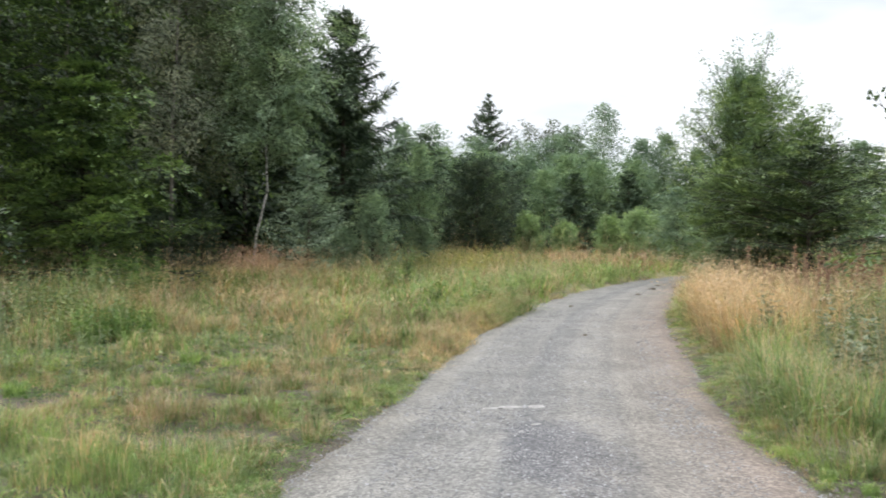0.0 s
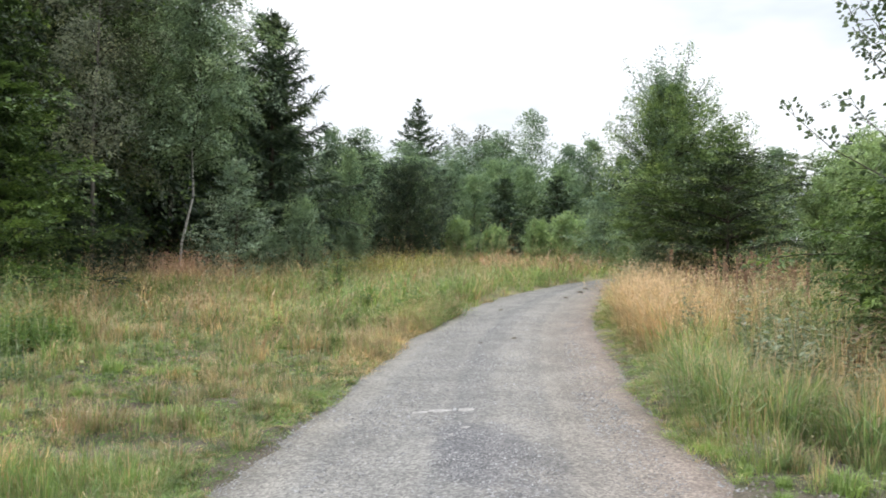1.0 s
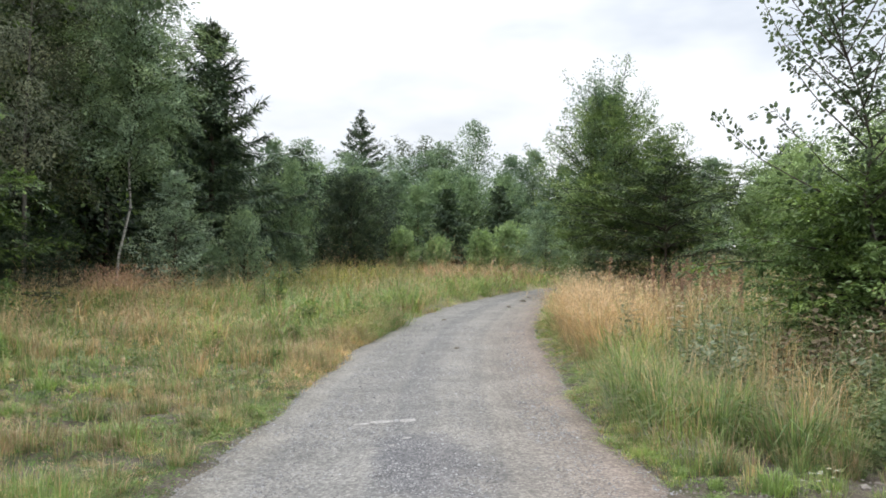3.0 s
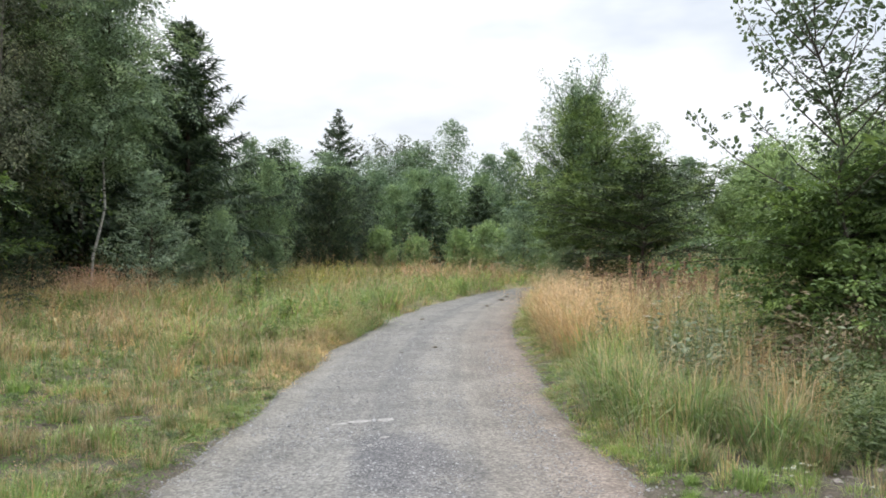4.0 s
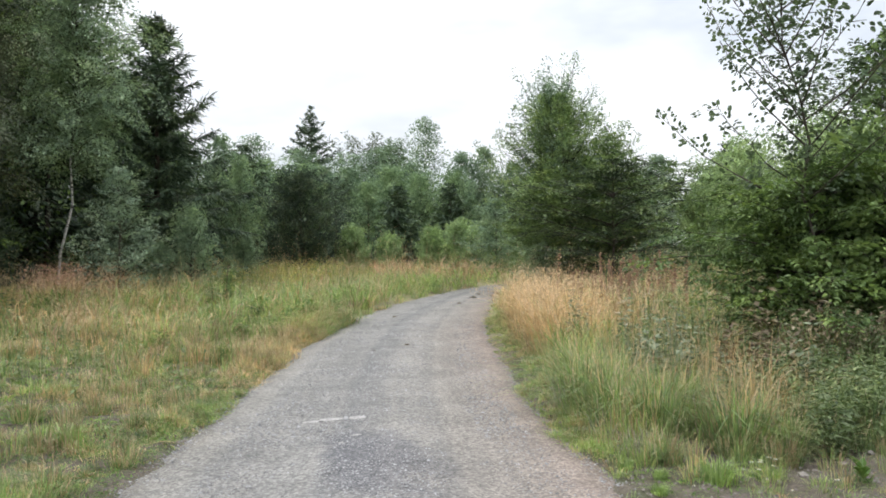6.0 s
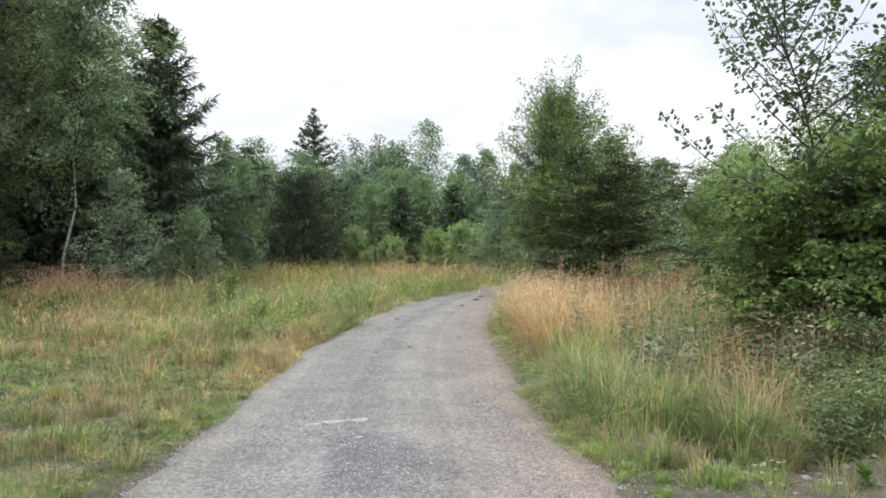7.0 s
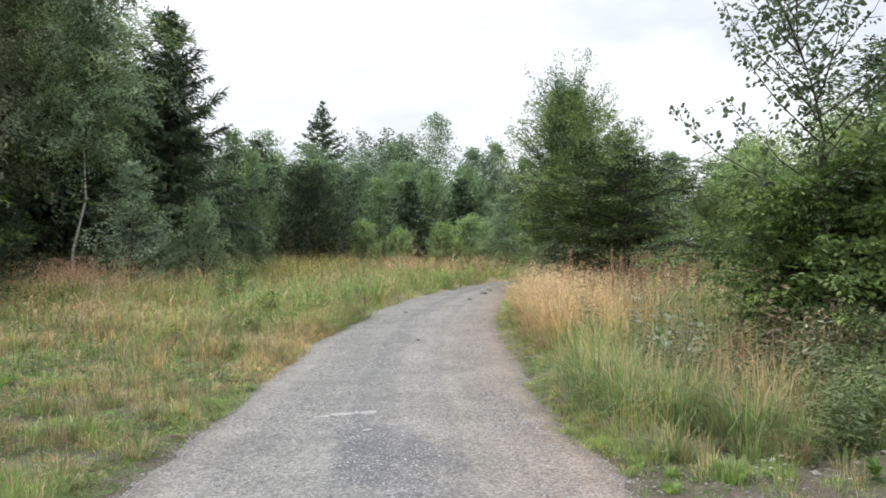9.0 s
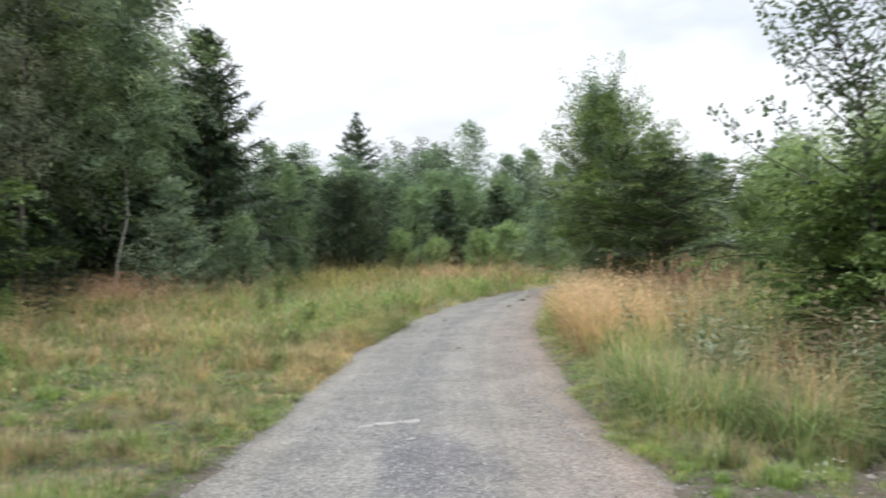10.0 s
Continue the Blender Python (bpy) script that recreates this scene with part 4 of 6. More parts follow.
for x, y, k in ((-22, 42, 1.0), (-18, 50, 1.2), (-14.5, 56, 1.1), (-10.5, 60, 1.0), (-6.5, 58, 0.85), (-25, 37, 1.0), (-27, 50, 1.3)):
    again(deep_tree, x, y, x * 1.1, (1.4, k))
for k in range(24):  # the wood goes on behind
    a = -0.62 + 1.5 * (k + rng.uniform(0.2, 0.8)) / 24
    r = rng.uniform(86, 104)
    again(wood_tree, r * math.sin(a), r * math.cos(a), k * 1.7, (1.7, rng.uniform(0.75, 1.0)))

# beyond the golden grass, by the bend
bend_birch = tree_thing("birch", leafy(6.7, 3.1, 0.03, lambda q: float(np.interp(q, [0, 0.3, 0.5, 0.7, 0.88, 1], [1.0, 1.0, 0.9, 0.68, 0.42, 0.2])), 210, 0.4, 0.1, 10, 0.64, 46, 0.078, 0.06, flat=0.75, rise=0.1, droop=0.18, tiers=13, loose=0.05, lean=(-0.7, 0), ragged=0.25, lobes=0.14), LIMB_BARK, LEAF_BIRCH_GREEN,
                        11.15, 28.9, "full green birch grown together with a conifer", "tree", "trees at the bend")
airy_birch = tree_thing("birch", leafy(6.95, 2.2, 0.42, lambda q: float(np.interp(q, [0, 0.4, 0.8, 1], [0.9, 1.0, 0.85, 0.5])), 130, 0.75, 0.2, 7, 0.5, 22, 0.072, 0.05, flat=0.2, rise=0.2, droop=0.15, loose=0.06, lean=(0.15, 0), ragged=0.35, lobes=0.25, wood=1), LIMB_BARK, LEAF_BIRCH,
                        10.3, 29.2, "slender birch with a loose airy top above its neighbours", "tree", "trees at the bend")
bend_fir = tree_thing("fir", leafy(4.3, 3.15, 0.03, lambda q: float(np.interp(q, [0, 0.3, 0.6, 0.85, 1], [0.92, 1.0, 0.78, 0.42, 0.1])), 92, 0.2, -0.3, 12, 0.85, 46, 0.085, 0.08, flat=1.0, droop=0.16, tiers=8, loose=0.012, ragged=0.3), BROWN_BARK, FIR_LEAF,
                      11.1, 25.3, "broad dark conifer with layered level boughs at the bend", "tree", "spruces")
bend_beech = tree_thing("hornbeam", leafy(5.7, 2.2, 0.02, broad, 100, 0.4, -0.2, 10, 0.7, 42, 0.08, 0.06, flat=0.85, droop=0.15, loose=0.02, ragged=0.3), LIMB_BARK, LEAF_BEND,
                        12.35, 28.6, "green hornbeam grown into the birch at the bend", "tree", "trees at the bend")
again(bend_beech, 9.75, 28.2, 1.1, (0.9, 0.74))
again(bend_beech, 11.2, 29.6, 2.6, (1.1, 0.9))
again(bush, 9.2, 27.4, 0.4, (1.0, 0.55), "low green bush at the foot of the birch")

# right-hand thicket
thicket_willow = tree_thing("willow", leafy(3.9, 2.4, 0.02, dome, 70, 0.9, 0.0, 10, 0.6, 30, 0.085, 0.05, flat=0.3, rise=0.5, droop=0.1, loose=0.06, wood=9), BROWN_BARK, LEAF_WILLOW,
                            15.4, 24.5, "light green willow filling the thicket", "tree", "thicket trees")
for x, y, turn, size in [(18.0, 24.0, 2.0, (1.1, 1.1)), (13.9, 24.6, 4.0, (0.75, 0.75)), (20.5, 21.5, 5.0, (1.2, 1.2)), (20, 32, 3.0, (1.4, 1.1)),
                         (22, 29, 1.0, (1.5, 1.2)), (24, 24, 1.0, (1.5, 1.3))]:
    again(thicket_willow, x, y, turn, size)
arching = tree_thing("hornbeam", leafy(4.3, 1.5, 0.5, dome, 22, 0.3, -0.5, 9, 0.55, 34, 0.085, 0.05, flat=0.9, droop=0.3, lean=(-1.1, 0.2), loose=0.02), GREY_BARK, LEAF_BEND,
                     14.5, 25.3, "leaning hornbeam with arching light green boughs", "tree", "thicket trees")
again(canopy_tree, 19.2, 22.4, 1.0, (0.9, 0.58), "dark green hornbeam behind the thicket")
again(thicket_willow, 10.6, 13.6, 2.0, (0.7, 0.78))
again(deep_tree, 22.5, 25.6, 3.0, (1.0, 0.8), "dark green hornbeam behind the thicket")
alder = tree_thing("alder", leafy(5.0, 1.8, 0.38, lambda q: float(np.interp(q, [0, 0.2, 0.6, 1], [1.0, 0.95, 0.8, 0.4])), 37, 0.5, 0.4, 11, 0.26, 12, 0.064, 0.026, flat=0.3, rise=0.15, droop=0.2, fan=0.4, slim=0.66, lean=(-0.5, 0.1), loose=0.03, wobble=0.35, wood=1, inner=0.0, ragged=0.5, lobes=0.6, oval=True), LIMB_BARK, LEAF_ALDER,
                   6.15, 8.3, "young alder with a dark leaning stem and loose large leaves", "tree", "thicket trees")
sapling = tree_thing("sapling", leafy(4.2, 0.6, 0.3, lambda q: 1 - 0.75 * q, 15, 0.8, 0.0, 5, 0.26, 7, 0.078, 0.016, flat=0.5, rise=0.1, slim=0.62, lean=(0.2, 0), wood=1, oval=True), BROWN_BARK, LEAF_HAZEL,
                     7.05, 8.5, "thin upright sapling with sparse leaves", "tree", "thicket trees")
shrub = tree_thing("hornbeam_shrub", leafy(2.5, 1.35, 0.3, lambda q: float(np.interp(q, [0, 0.3, 0.7, 1], [0.9, 1.0, 0.7, 0.25])), 62, 0.25, -0.4, 10, 0.46, 32, 0.062, 0.03, flat=0.92, droop=0.25, tiers=7, loose=0.015, ragged=0.4, lobes=0.3, slim=0.6, oval=True), GREY_BARK, LEAF_HAZEL,
                   6.3, 8.7, "spreading hornbeam shrub with layered dark green leaves", "bush", "thicket shrubs")
hazel = tree_thing("hazel_bush", leafy(2.7, 1.05, 0.12, lambda q: float(np.interp(q, [0, 0.3, 0.7, 1], [0.8, 1.0, 0.8, 0.35])), 40, 0.5, -0.2, 9, 0.44, 18, 0.085, 0.025, flat=0.7, rise=0.2, droop=0.2, loose=0.02, ragged=0.4, lobes=0.35, slim=0.66, oval=True), GREY_BARK, LEAF_BEND,
                   6.85, 8.1, "light green hazel bush beside the thin sapling", "bush", "thicket shrubs")
for x, y, turn, size in [(6.05, 8.95, 2.2, (0.6, 0.9)), (7.6, 8.9, 1.3, (0.95, 1.0)), (8.1, 8.4, 2.0, (1.0, 1.05)), (9.4, 10.6, 4.0, (1.0, 1.0)), (7.6, 10.2, 5.0, (0.9, 0.95))]:
    again(shrub, x, y, turn, size)


# ---- grass and weeds ----
def field(y0, y1, density):
    """Random spots of the open ground ahead, over a widening stretch."""
    area = 0.5 * (1.56 * y0 + 2 + 1.56 * y1 + 2) * (y1 - y0)
    n = int(area * density)
    y = np.sqrt(rng.uniform(y0 ** 2, y1 ** 2, n))
    x = rng.uniform(-1, 1, n) * (0.78 * y + 1) + 0.16 * y
    return x, y


def smooth(a, b, x):
    t = np.clip((x - a) / (b - a), 0, 1)
    return t * t * (3 - 2 * t)


def zones(x, y):
    """What grows at a spot: height, cover and the shares of fresh, dry, golden and red-brown grass; the rest is green."""
    dl, dr = off_road(x, y)
    n1, n2, n3 = vnoise(x, y, 2.6, 21), vnoise(x, y, 0.8, 22), vnoise(x, y, 5.5, 23)
    left = dl > -0.3
    # meadow on the left
    hl = 0.1 + 0.1 * smooth(8.5, 11, y) + 0.26 * smooth(11, 16, y) + 0.3 * smooth(17, 24, y) + 0.2 * smooth(28, 36, y) + 0.42 * smooth(20, 25, y) * smooth(1.0, -2.5, x) * smooth(36, 30, y)
    hl = hl * np.where(y < 14, 0.1 + 2.4 * n2 ** 1.6, 0.25 + 1.4 * n2) * (0.7 + 0.6 * n1)
    corner = smooth(6.9, 6.1, y + 0.35 * (x + 3)) * smooth(0.4, 1.0, dl)
    hl = hl + 0.13 * corner
    verge = smooth(1.3, 0.5, dl) * smooth(8.5, 11, y) * smooth(19, 14, y)
    hl = np.where(y < 26, hl * (1 - 0.35 * verge) + 0.16 * verge, hl)
    back = smooth(-5.5, -7.5, x - 0.1 * (y - 14)) * smooth(10, 13, y)
    hl = np.minimum(hl + 0.3 * back + 0.3 * smooth(33, 38, y), 0.92 + 0.4 * smooth(33, 38, y))
    hl = hl * (0.5 + 0.5 * smooth(0.0, 0.6, dl))
    cover_l = 0.38 + 0.6 * smooth(0.3, 0.65, n2) + 0.35 * smooth(11, 15, y) + 0.05 * corner
    cover_l = cover_l * (0.85 + 0.15 * smooth(-0.1, 0.2, dl)) + 0.6 * smooth(0.6, 0.1, dl) * smooth(14, 9, y)
    lush = np.exp(-(((x + 1.2 + 0.2 * (22 - y)) / 4.2) ** 2 + ((y - 21.2) / 5.4) ** 2)) + smooth(4.2, 2.2, dl) * smooth(15, 19, y)
    lush = np.clip(lush, 0, 1)
    dry_l = 0.37 + 0.15 * smooth(20, 28, y) + 1.9 * (n1 - 0.5) + 0.3 * smooth(-2.0, -4.5, x) * smooth(11, 13, y) + 0.3 * verge - 0.5 * lush - 0.8 * corner - 0.2 * back - 0.2 * smooth(15, 11, y)
    fresh_l = 0.06 + 0.9 * smooth(0.56, 0.7, vnoise(x, y, 1.7, 61)) + 0.35 * corner + 0.5 * smooth(0.55, 0.75, n3) * smooth(12, 8, y) + 1.7 * lush
    gold_l = 0.04 + 0.2 * verge + (1 - 0.3 * back) * 0.78 * smooth(-1.4, -3.6, x) * smooth(11.5, 13.5, y) * (1 - lush)
    red_l = 0.03 + (0.14 + 0.56 * smooth(-1, 2, x)) * smooth(23.5, 28, y + 0.25 * np.abs(x)) * (1 - lush) * (0.35 + 0.65 * smooth(0.3, 0.6, vnoise(x, y, 6, 31)))
    red_l = red_l + 2.4 * smooth(34, 38, y) * smooth(3, 6, x)
    # bank on the right
    hr = 0.1 + 0.55 * smooth(0.1, 0.65, dr) * (smooth(4.5, 6.6, y) + 0.6 * smooth(2.6, 1.2, y)) + 0.2 * smooth(10.2, 11.6, y) * smooth(0.2, 0.7, dr)
    hr = hr * (0.5 + 0.75 * n2)
    hr = hr * (1 - 0.75 * smooth(0.75, 0.45, dr) * smooth(8.6, 9.6, y) * smooth(18, 14, y))
    bare = smooth(5.4, 4.7, y - 0.12 * (x - 3) + 1.1 * (n2 - 0.5)) * smooth(2.4, 3.6, y)
    cover_r = (0.55 + 0.45 * smooth(0.0, 0.3, dr)) * (1 - 0.75 * bare) * (0.22 + 0.7 * smooth(0.32, 0.65, n2))
    gold_zone = smooth(9.8, 10.8, y - 0.2 * dr) * smooth(0.25, 0.5, dr) * smooth(2.9, 1.7, dr) * smooth(27, 22, y)
    weedy = smooth(1.0, 1.6, dr) * smooth(11.5, 9.5, y) + smooth(2.0, 3.0, dr) * smooth(20, 11, y)
    dry_r = 0.36 + 0.5 * (n1 - 0.5) - 0.2 * gold_zone - 0.28 * smooth(1.6, 0.9, dr) * smooth(10.5, 9, y)
    fresh_r = 0.12 + 0.75 * smooth(1.7, 0.7, dr) - 0.15 * smooth(0.4, 0.1, dr)
    gold_r = 0.07 + 0.95 * gold_zone
    red_r = 0.02 + 0.5 * smooth(17, 22, y)
    thick = smooth(3.9, 4.7, x - 0.15 * (y - 6)) * smooth(11, 9, y)
    cover_r = cover_r * (1 - 0.85 * thick) * (1 - 0.4 * np.clip(weedy, 0, 1)) * (1 + 0.5 * gold_zone) + 0.55 * smooth(0.6, 0.2, dr) * smooth(5.4, 6.4, y)

    def pick(a, b):
        return np.clip(np.where(left, a, b), 0, 2)

    cover = np.where((dl > -0.16) | (dr > -0.12), pick(cover_l, cover_r), 0)
    return pick(hl, hr), cover, pick(fresh_l, fresh_r), pick(dry_l, dry_r), pick(gold_l, gold_r), pick(red_l, red_r)


green, fresh, dry, gold, heads, red = Buf(), Buf(), Buf(), Buf(), Buf(), Buf()


def seeds(buf, top, tall, size, count):
    """Loose seed heads round the tips of stalks."""
    for _ in range(count):
        k = len(top)
        p = top + rng.normal(0, 1, (k, 3)) * np.array([[0.026, 0.026, 0.07]]) * (0.4 + tall)[:, None]
        s = size * rng.uniform(0.6, 1.4, k)
        leaves(buf, p, unit(spread(k, 0.5) + np.array([[0, 0, 0.5]])), spread(k), s, s * 0.42)


def sow(spots, per_tuft, width, two, headed=0.75, seed_count=6):
    """Tussocks: each of one kind, its blades fanning out from the middle."""
    x, y = spots
    h, cover, f, d, g, r = zones(x, y)
    keep = rng.uniform(0, 1.1, len(x)) < cover
    x, y, h, f, d, g, r = (a[keep] for a in (x, y, h, f, d, g, r))
    n = len(x)
    total = np.maximum(1.0, f + d + g + r + 0.2)
    kind = rng.uniform(0, 1, n) * total
    sort = (kind > f).astype(int) + (kind > f + d) + (kind > f + d + g) + (kind > f + d + g + r)
    h = h * rng.uniform(0.55, 1.3, n) * np.where(sort == 2, 1.15, 1.0)
    count = np.maximum(2, (per_tuft * rng.uniform(0.4, 1.5, n)).astype(int))
    i = np.repeat(np.arange(n), count)
    m = len(i)
    rad = (0.02 + 0.09 * np.sqrt(h) + width * 2)[i] * np.sqrt(rng.uniform(0, 1, m)) * 1.1
    az = rng.uniform(0, 2 * np.pi, m)
    px, py = x[i] + rad * np.cos(az), y[i] + rad * np.sin(az)
    root = np.stack([px, py, ground_z(px, py) - 0.01], 1)
    az = az + rng.normal(0, 0.7, m)
    hh = h[i] * rng.uniform(0.35, 1.12, m)
    lean = np.abs(rng.normal(0.1, 0.22, m)) + np.minimum(rad, 0.12) * 1.2 + 0.3 * (h[i] < 0.2)
    lean = lean + 0.28 * smooth(12, 16, y[i])
    arch = rng.uniform(0, 1, m) < 0.16
    lean = np.where(arch, lean + rng.uniform(0.3, 0.9, m), lean)
    w = width * rng.uniform(0.5, 1.4, m) * (0.75 + 0.5 * np.clip(h[i], 0, 1))
    stray = rng.uniform(0, 1, m)
    s = np.where(stray < 0.12, 4, np.where(stray < 0.24, 1, sort[i]))
    s = np.where((s == 2) & (rng.uniform(0, 1, m) < 0.3), 1, s)
    for q, buf in enumerate((fresh, dry, gold, red, green)):
        k = s == q
        if not k.any():
            continue
        slim = 0.75 if q == 2 else 1.0
        blades(buf, root[k], hh[k], w[k] * slim, lean[k] * slim, az[k], 1.0, two)
        if q in (2, 3):
            t = hh[k] * lean[k] * slim
            top = root[k] + np.stack([np.cos(az[k]) * t * 1.2, np.sin(az[k]) * t * 1.2, hh[k] * 0.95], 1)
            sel = (hh[k] > 0.3) & (rng.uniform(0, 1, k.sum()) < headed)
            seeds(heads if q == 2 else red, top[sel], hh[k][sel], max(0.014, width * 2.0), seed_count + 4 * (q == 2))
    # lone flowering stalks above the rest
    tall = (rng.uniform(0, 1, n) < np.where(x > 2.2 + 0.1 * y, 0.22, 0.42 - 0.3 * np.clip(f, 0, 1))) & (h > 0.13)
    k = tall.sum()
    if k:
        root = np.stack([x[tall], y[tall], ground_z(x[tall], y[tall])], 1)
        a, hs, l = rng.uniform(0, 6.28, k), h[tall] * rng.uniform(1.1, 1.6, k) + 0.08, rng.uniform(0.02, 0.25, k)
        blades(dry, root, hs, np.full(k, width * 0.6), l, a, 1.0, two)
        seeds(heads, root + np.stack([np.cos(a) * hs * l * 1.2, np.sin(a) * hs * l * 1.2, hs * 0.96], 1), hs, max(0.012, width * 2.0), 5)


sow((rng.uniform(-9, 9, 9000), rng.uniform(-7, 3.7, 9000)), 13, 0.01, False)
sow(field(3.6, 6.5, 95), 30, 0.0042, True)
sow(field(6.5, 10, 75), 28, 0.0055, True)
sow(field(10, 15, 42), 22, 0.0085, True)
sow(field(15, 22, 20), 19, 0.013, True)
sow(field(22, 33, 11), 18, 0.014, False, 0.6, 3)
sow(field(33, 58, 4.5), 15, 0.022, False, 0.5, 2)
for edge, sign, count in ((EDGE_R, 1, 2600), (EDGE_L, -1, 3200)):  # low grass along both edges of the track
    vy = np.sqrt(rng.uniform(4.4 ** 2, 18 ** 2, count))
    vx = edge_x(edge, vy) + sign * (rng.uniform(0, 1, count) ** 1.3 * 0.6 - 0.06)
    sow((vx, vy), 15, 0.0055, True, 0.2, 3)
vy = rng.uniform(4.2, 8.0, 900)
sow((edge_x(EDGE_L, vy) - rng.uniform(-0.02, 0.6, 900), vy), 14, 0.0045, True, 0.2, 3)
for name, buf, mat, label in (("green_grass", green, GRASS_GREEN, "green and yellowing meadow grass beside the track"), ("fresh_grass", fresh, GRASS_BRIGHT, "fresh bright green grass in tufts"),
                              ("dry_grass", dry, GRASS_DRY, "dry straw-coloured grass"), ("golden_grass", gold, GRASS_GOLD, "tall golden grass stalks"),
                              ("seed_heads", heads, SEED_HEAD, "feathery pale brown seed heads of the tall grass"), ("red_grass", red, GRASS_RED, "red-brown seeding grass and sorrel")):
    tagged(new(name, buf.mesh(name, mat)), label, "grass", kind="stuff")


# low turf leaves between the tufts
def turf():
    b = Buf()
    for y0, y1, dens, size in ((3.6, 7, 2600, 0.019), (7, 11, 1500, 0.025), (11, 16, 420, 0.034)):
        x, y = field(y0, y1, dens)
        dl, dr = off_road(x, y)
        k = (((dl > 0.05) & (rng.uniform(0, 1, len(x)) < 0.22 + 0.9 * smooth(0.36, 0.5, vnoise(x, y, 0.5, 41)) * smooth(0.0, 0.6, dl)))
             | ((dr > 0.1) & (rng.uniform(0, 1, len(x)) < 0.35 * smooth(0.4, 0.6, vnoise(x, y, 0.4, 42)))))
        x, y = x[k], y[k]
        n = len(x)
        p = np.stack([x, y, ground_z(x, y) + rng.uniform(0.0, 0.035, n)], 1)
        ax = unit(spread(n) * np.array([[1, 1, 0.35]]) + np.array([[0, 0, 0.15]]))
        s = size * rng.uniform(0.6, 1.6, n)
        leaves(b, p, ax, np.array([[0, 0, 1.0]]) + spread(n, 0.3), s, s * 0.65)
    tagged(new("turf", b.mesh("turf", WEED_BRIGHT)), "low green clover and plantain turf on bare soil", "turf", kind="stuff")


turf()


def herbs(bufs, x, y, h, leaf, pairs, spiky=0.5, nod=0.3):
    """Leafy weeds: a stem with leaves all the way up."""
    stems, foliage = bufs
    n = len(x)
    z = ground_z(x, y)
    az, ln = rng.uniform(0, 6.28, n), rng.uniform(0.0, 0.25, n)
    root = np.stack([x, y, z - 0.01], 1)
    blades(stems, root, h, np.full(n, 0.008) + leaf * 0.05, ln, az)
    for k in range(pairs):
        u = (k + rng.uniform(0.2, 0.8, n)) / pairs
        c = root + np.stack([np.cos(az) * h * ln * u, np.sin(az) * h * ln * u, h * u * 0.97], 1)
        a = rng.uniform(0, 6.28, n)
        for sg in (0, np.pi):
            ax = np.stack([np.cos(a + sg), np.sin(a + sg), np.full(n, 0.35 - nod) + rng.normal(0, 0.3, n)], 1)
            s = leaf * (1.15 - 0.6 * u) * rng.uniform(0.6, 1.3, n)
            leaves(foliage, c, ax, np.array([[0, 0, 1.0]]) + spread(n, 0.25), s, s * spiky)


def patch(cx, cy, rx, ry, n):
    r, a = np.sqrt(rng.uniform(0, 1, n)), rng.uniform(0, 6.28, n)
    return cx + rx * r * np.cos(a), cy + ry * r * np.sin(a)


stem_b, weed_b, bright_b, yellow_b, brown_b = Buf(), Buf(), Buf(), Buf(), Buf()
# nettles and brambles at the thicket's foot
for cx, cy, rx, ry, n, lo, hi, leaf in ((5.5, 7.3, 1.0, 0.7, 150, 0.4, 0.8, 0.085), (6.6, 7.6, 1.2, 0.9, 220, 0.5, 1.0, 0.09), (4.4, 7.4, 0.8, 0.8, 60, 0.25, 0.6, 0.07),
                                        (5.2, 9.2, 1.2, 1.2, 160, 0.6, 1.0, 0.07), (5.0, 6.5, 0.75, 0.5, 170, 0.25, 0.65, 0.08), (4.1, 6.6, 0.6, 0.5, 50, 0.25, 0.55, 0.065), (5.7, 7.0, 0.8, 0.4, 130, 0.4, 0.75, 0.085), (4.3, 5.65, 0.9, 0.25, 60, 0.08, 0.25, 0.06), (4.75, 6.0, 0.55, 0.3, 130, 0.3, 0.65, 0.08), (6.3, 7.5, 0.7, 0.4, 120, 0.6, 0.95, 0.09), (7.6, 12.5, 1.8, 2.0, 200, 0.8, 1.25, 0.08),
                                        (10.0, 17.0, 2.5, 3.0, 160, 0.8, 1.3, 0.1)):
    x, y = patch(cx, cy, rx, ry, n)
    herbs((stem_b, weed_b), x, y, rng.uniform(lo, hi, n), leaf, 9)
for cx, cy, rx, ry, n, lo, hi in ((3.7, 7.4, 0.8, 1.0, 60, 0.3, 0.65), (4.3, 8.8, 1.0, 1.0, 80, 0.4, 0.85), (-4.4, 9.6, 0.9, 0.7, 70, 0.15, 0.4), (-5.4, 10.9, 0.9, 0.7, 70, 0.2, 0.5), (-3.0, 11.4, 0.7, 0.5, 30, 0.15, 0.4)):
    x, y = patch(cx, cy, rx, ry, n)
    herbs((stem_b, weed_b), x, y, rng.uniform(lo, hi, n), 0.075, 8, 0.35)
x, y = patch(6.0, 7.6, 0.8, 0.4, 170)
herbs((stem_b, brown_b), x, y, rng.uniform(0.7, 1.1, 170), 0.12, 9, 0.33, 0.9)
# lush clump in the meadow, weeds below the hornbeam
x, y = patch(-5.0, 12.4, 0.75, 0.8, 190)
herbs((stem_b, bright_b), x, y, rng.uniform(0.25, 0.85, 190) * (1.1 - 0.5 * np.hypot((x + 5.0) / 0.75, (y - 12.4) / 0.8)), 0.12, 8, 0.3)
x, y = patch(-6.9, 14.0, 1.3, 1.2, 220)
herbs((stem_b, weed_b), x, y, rng.uniform(0.5, 1.1, 220), 0.1, 9)
x, y = patch(-7.2, 12.9, 0.8, 0.7, 110)
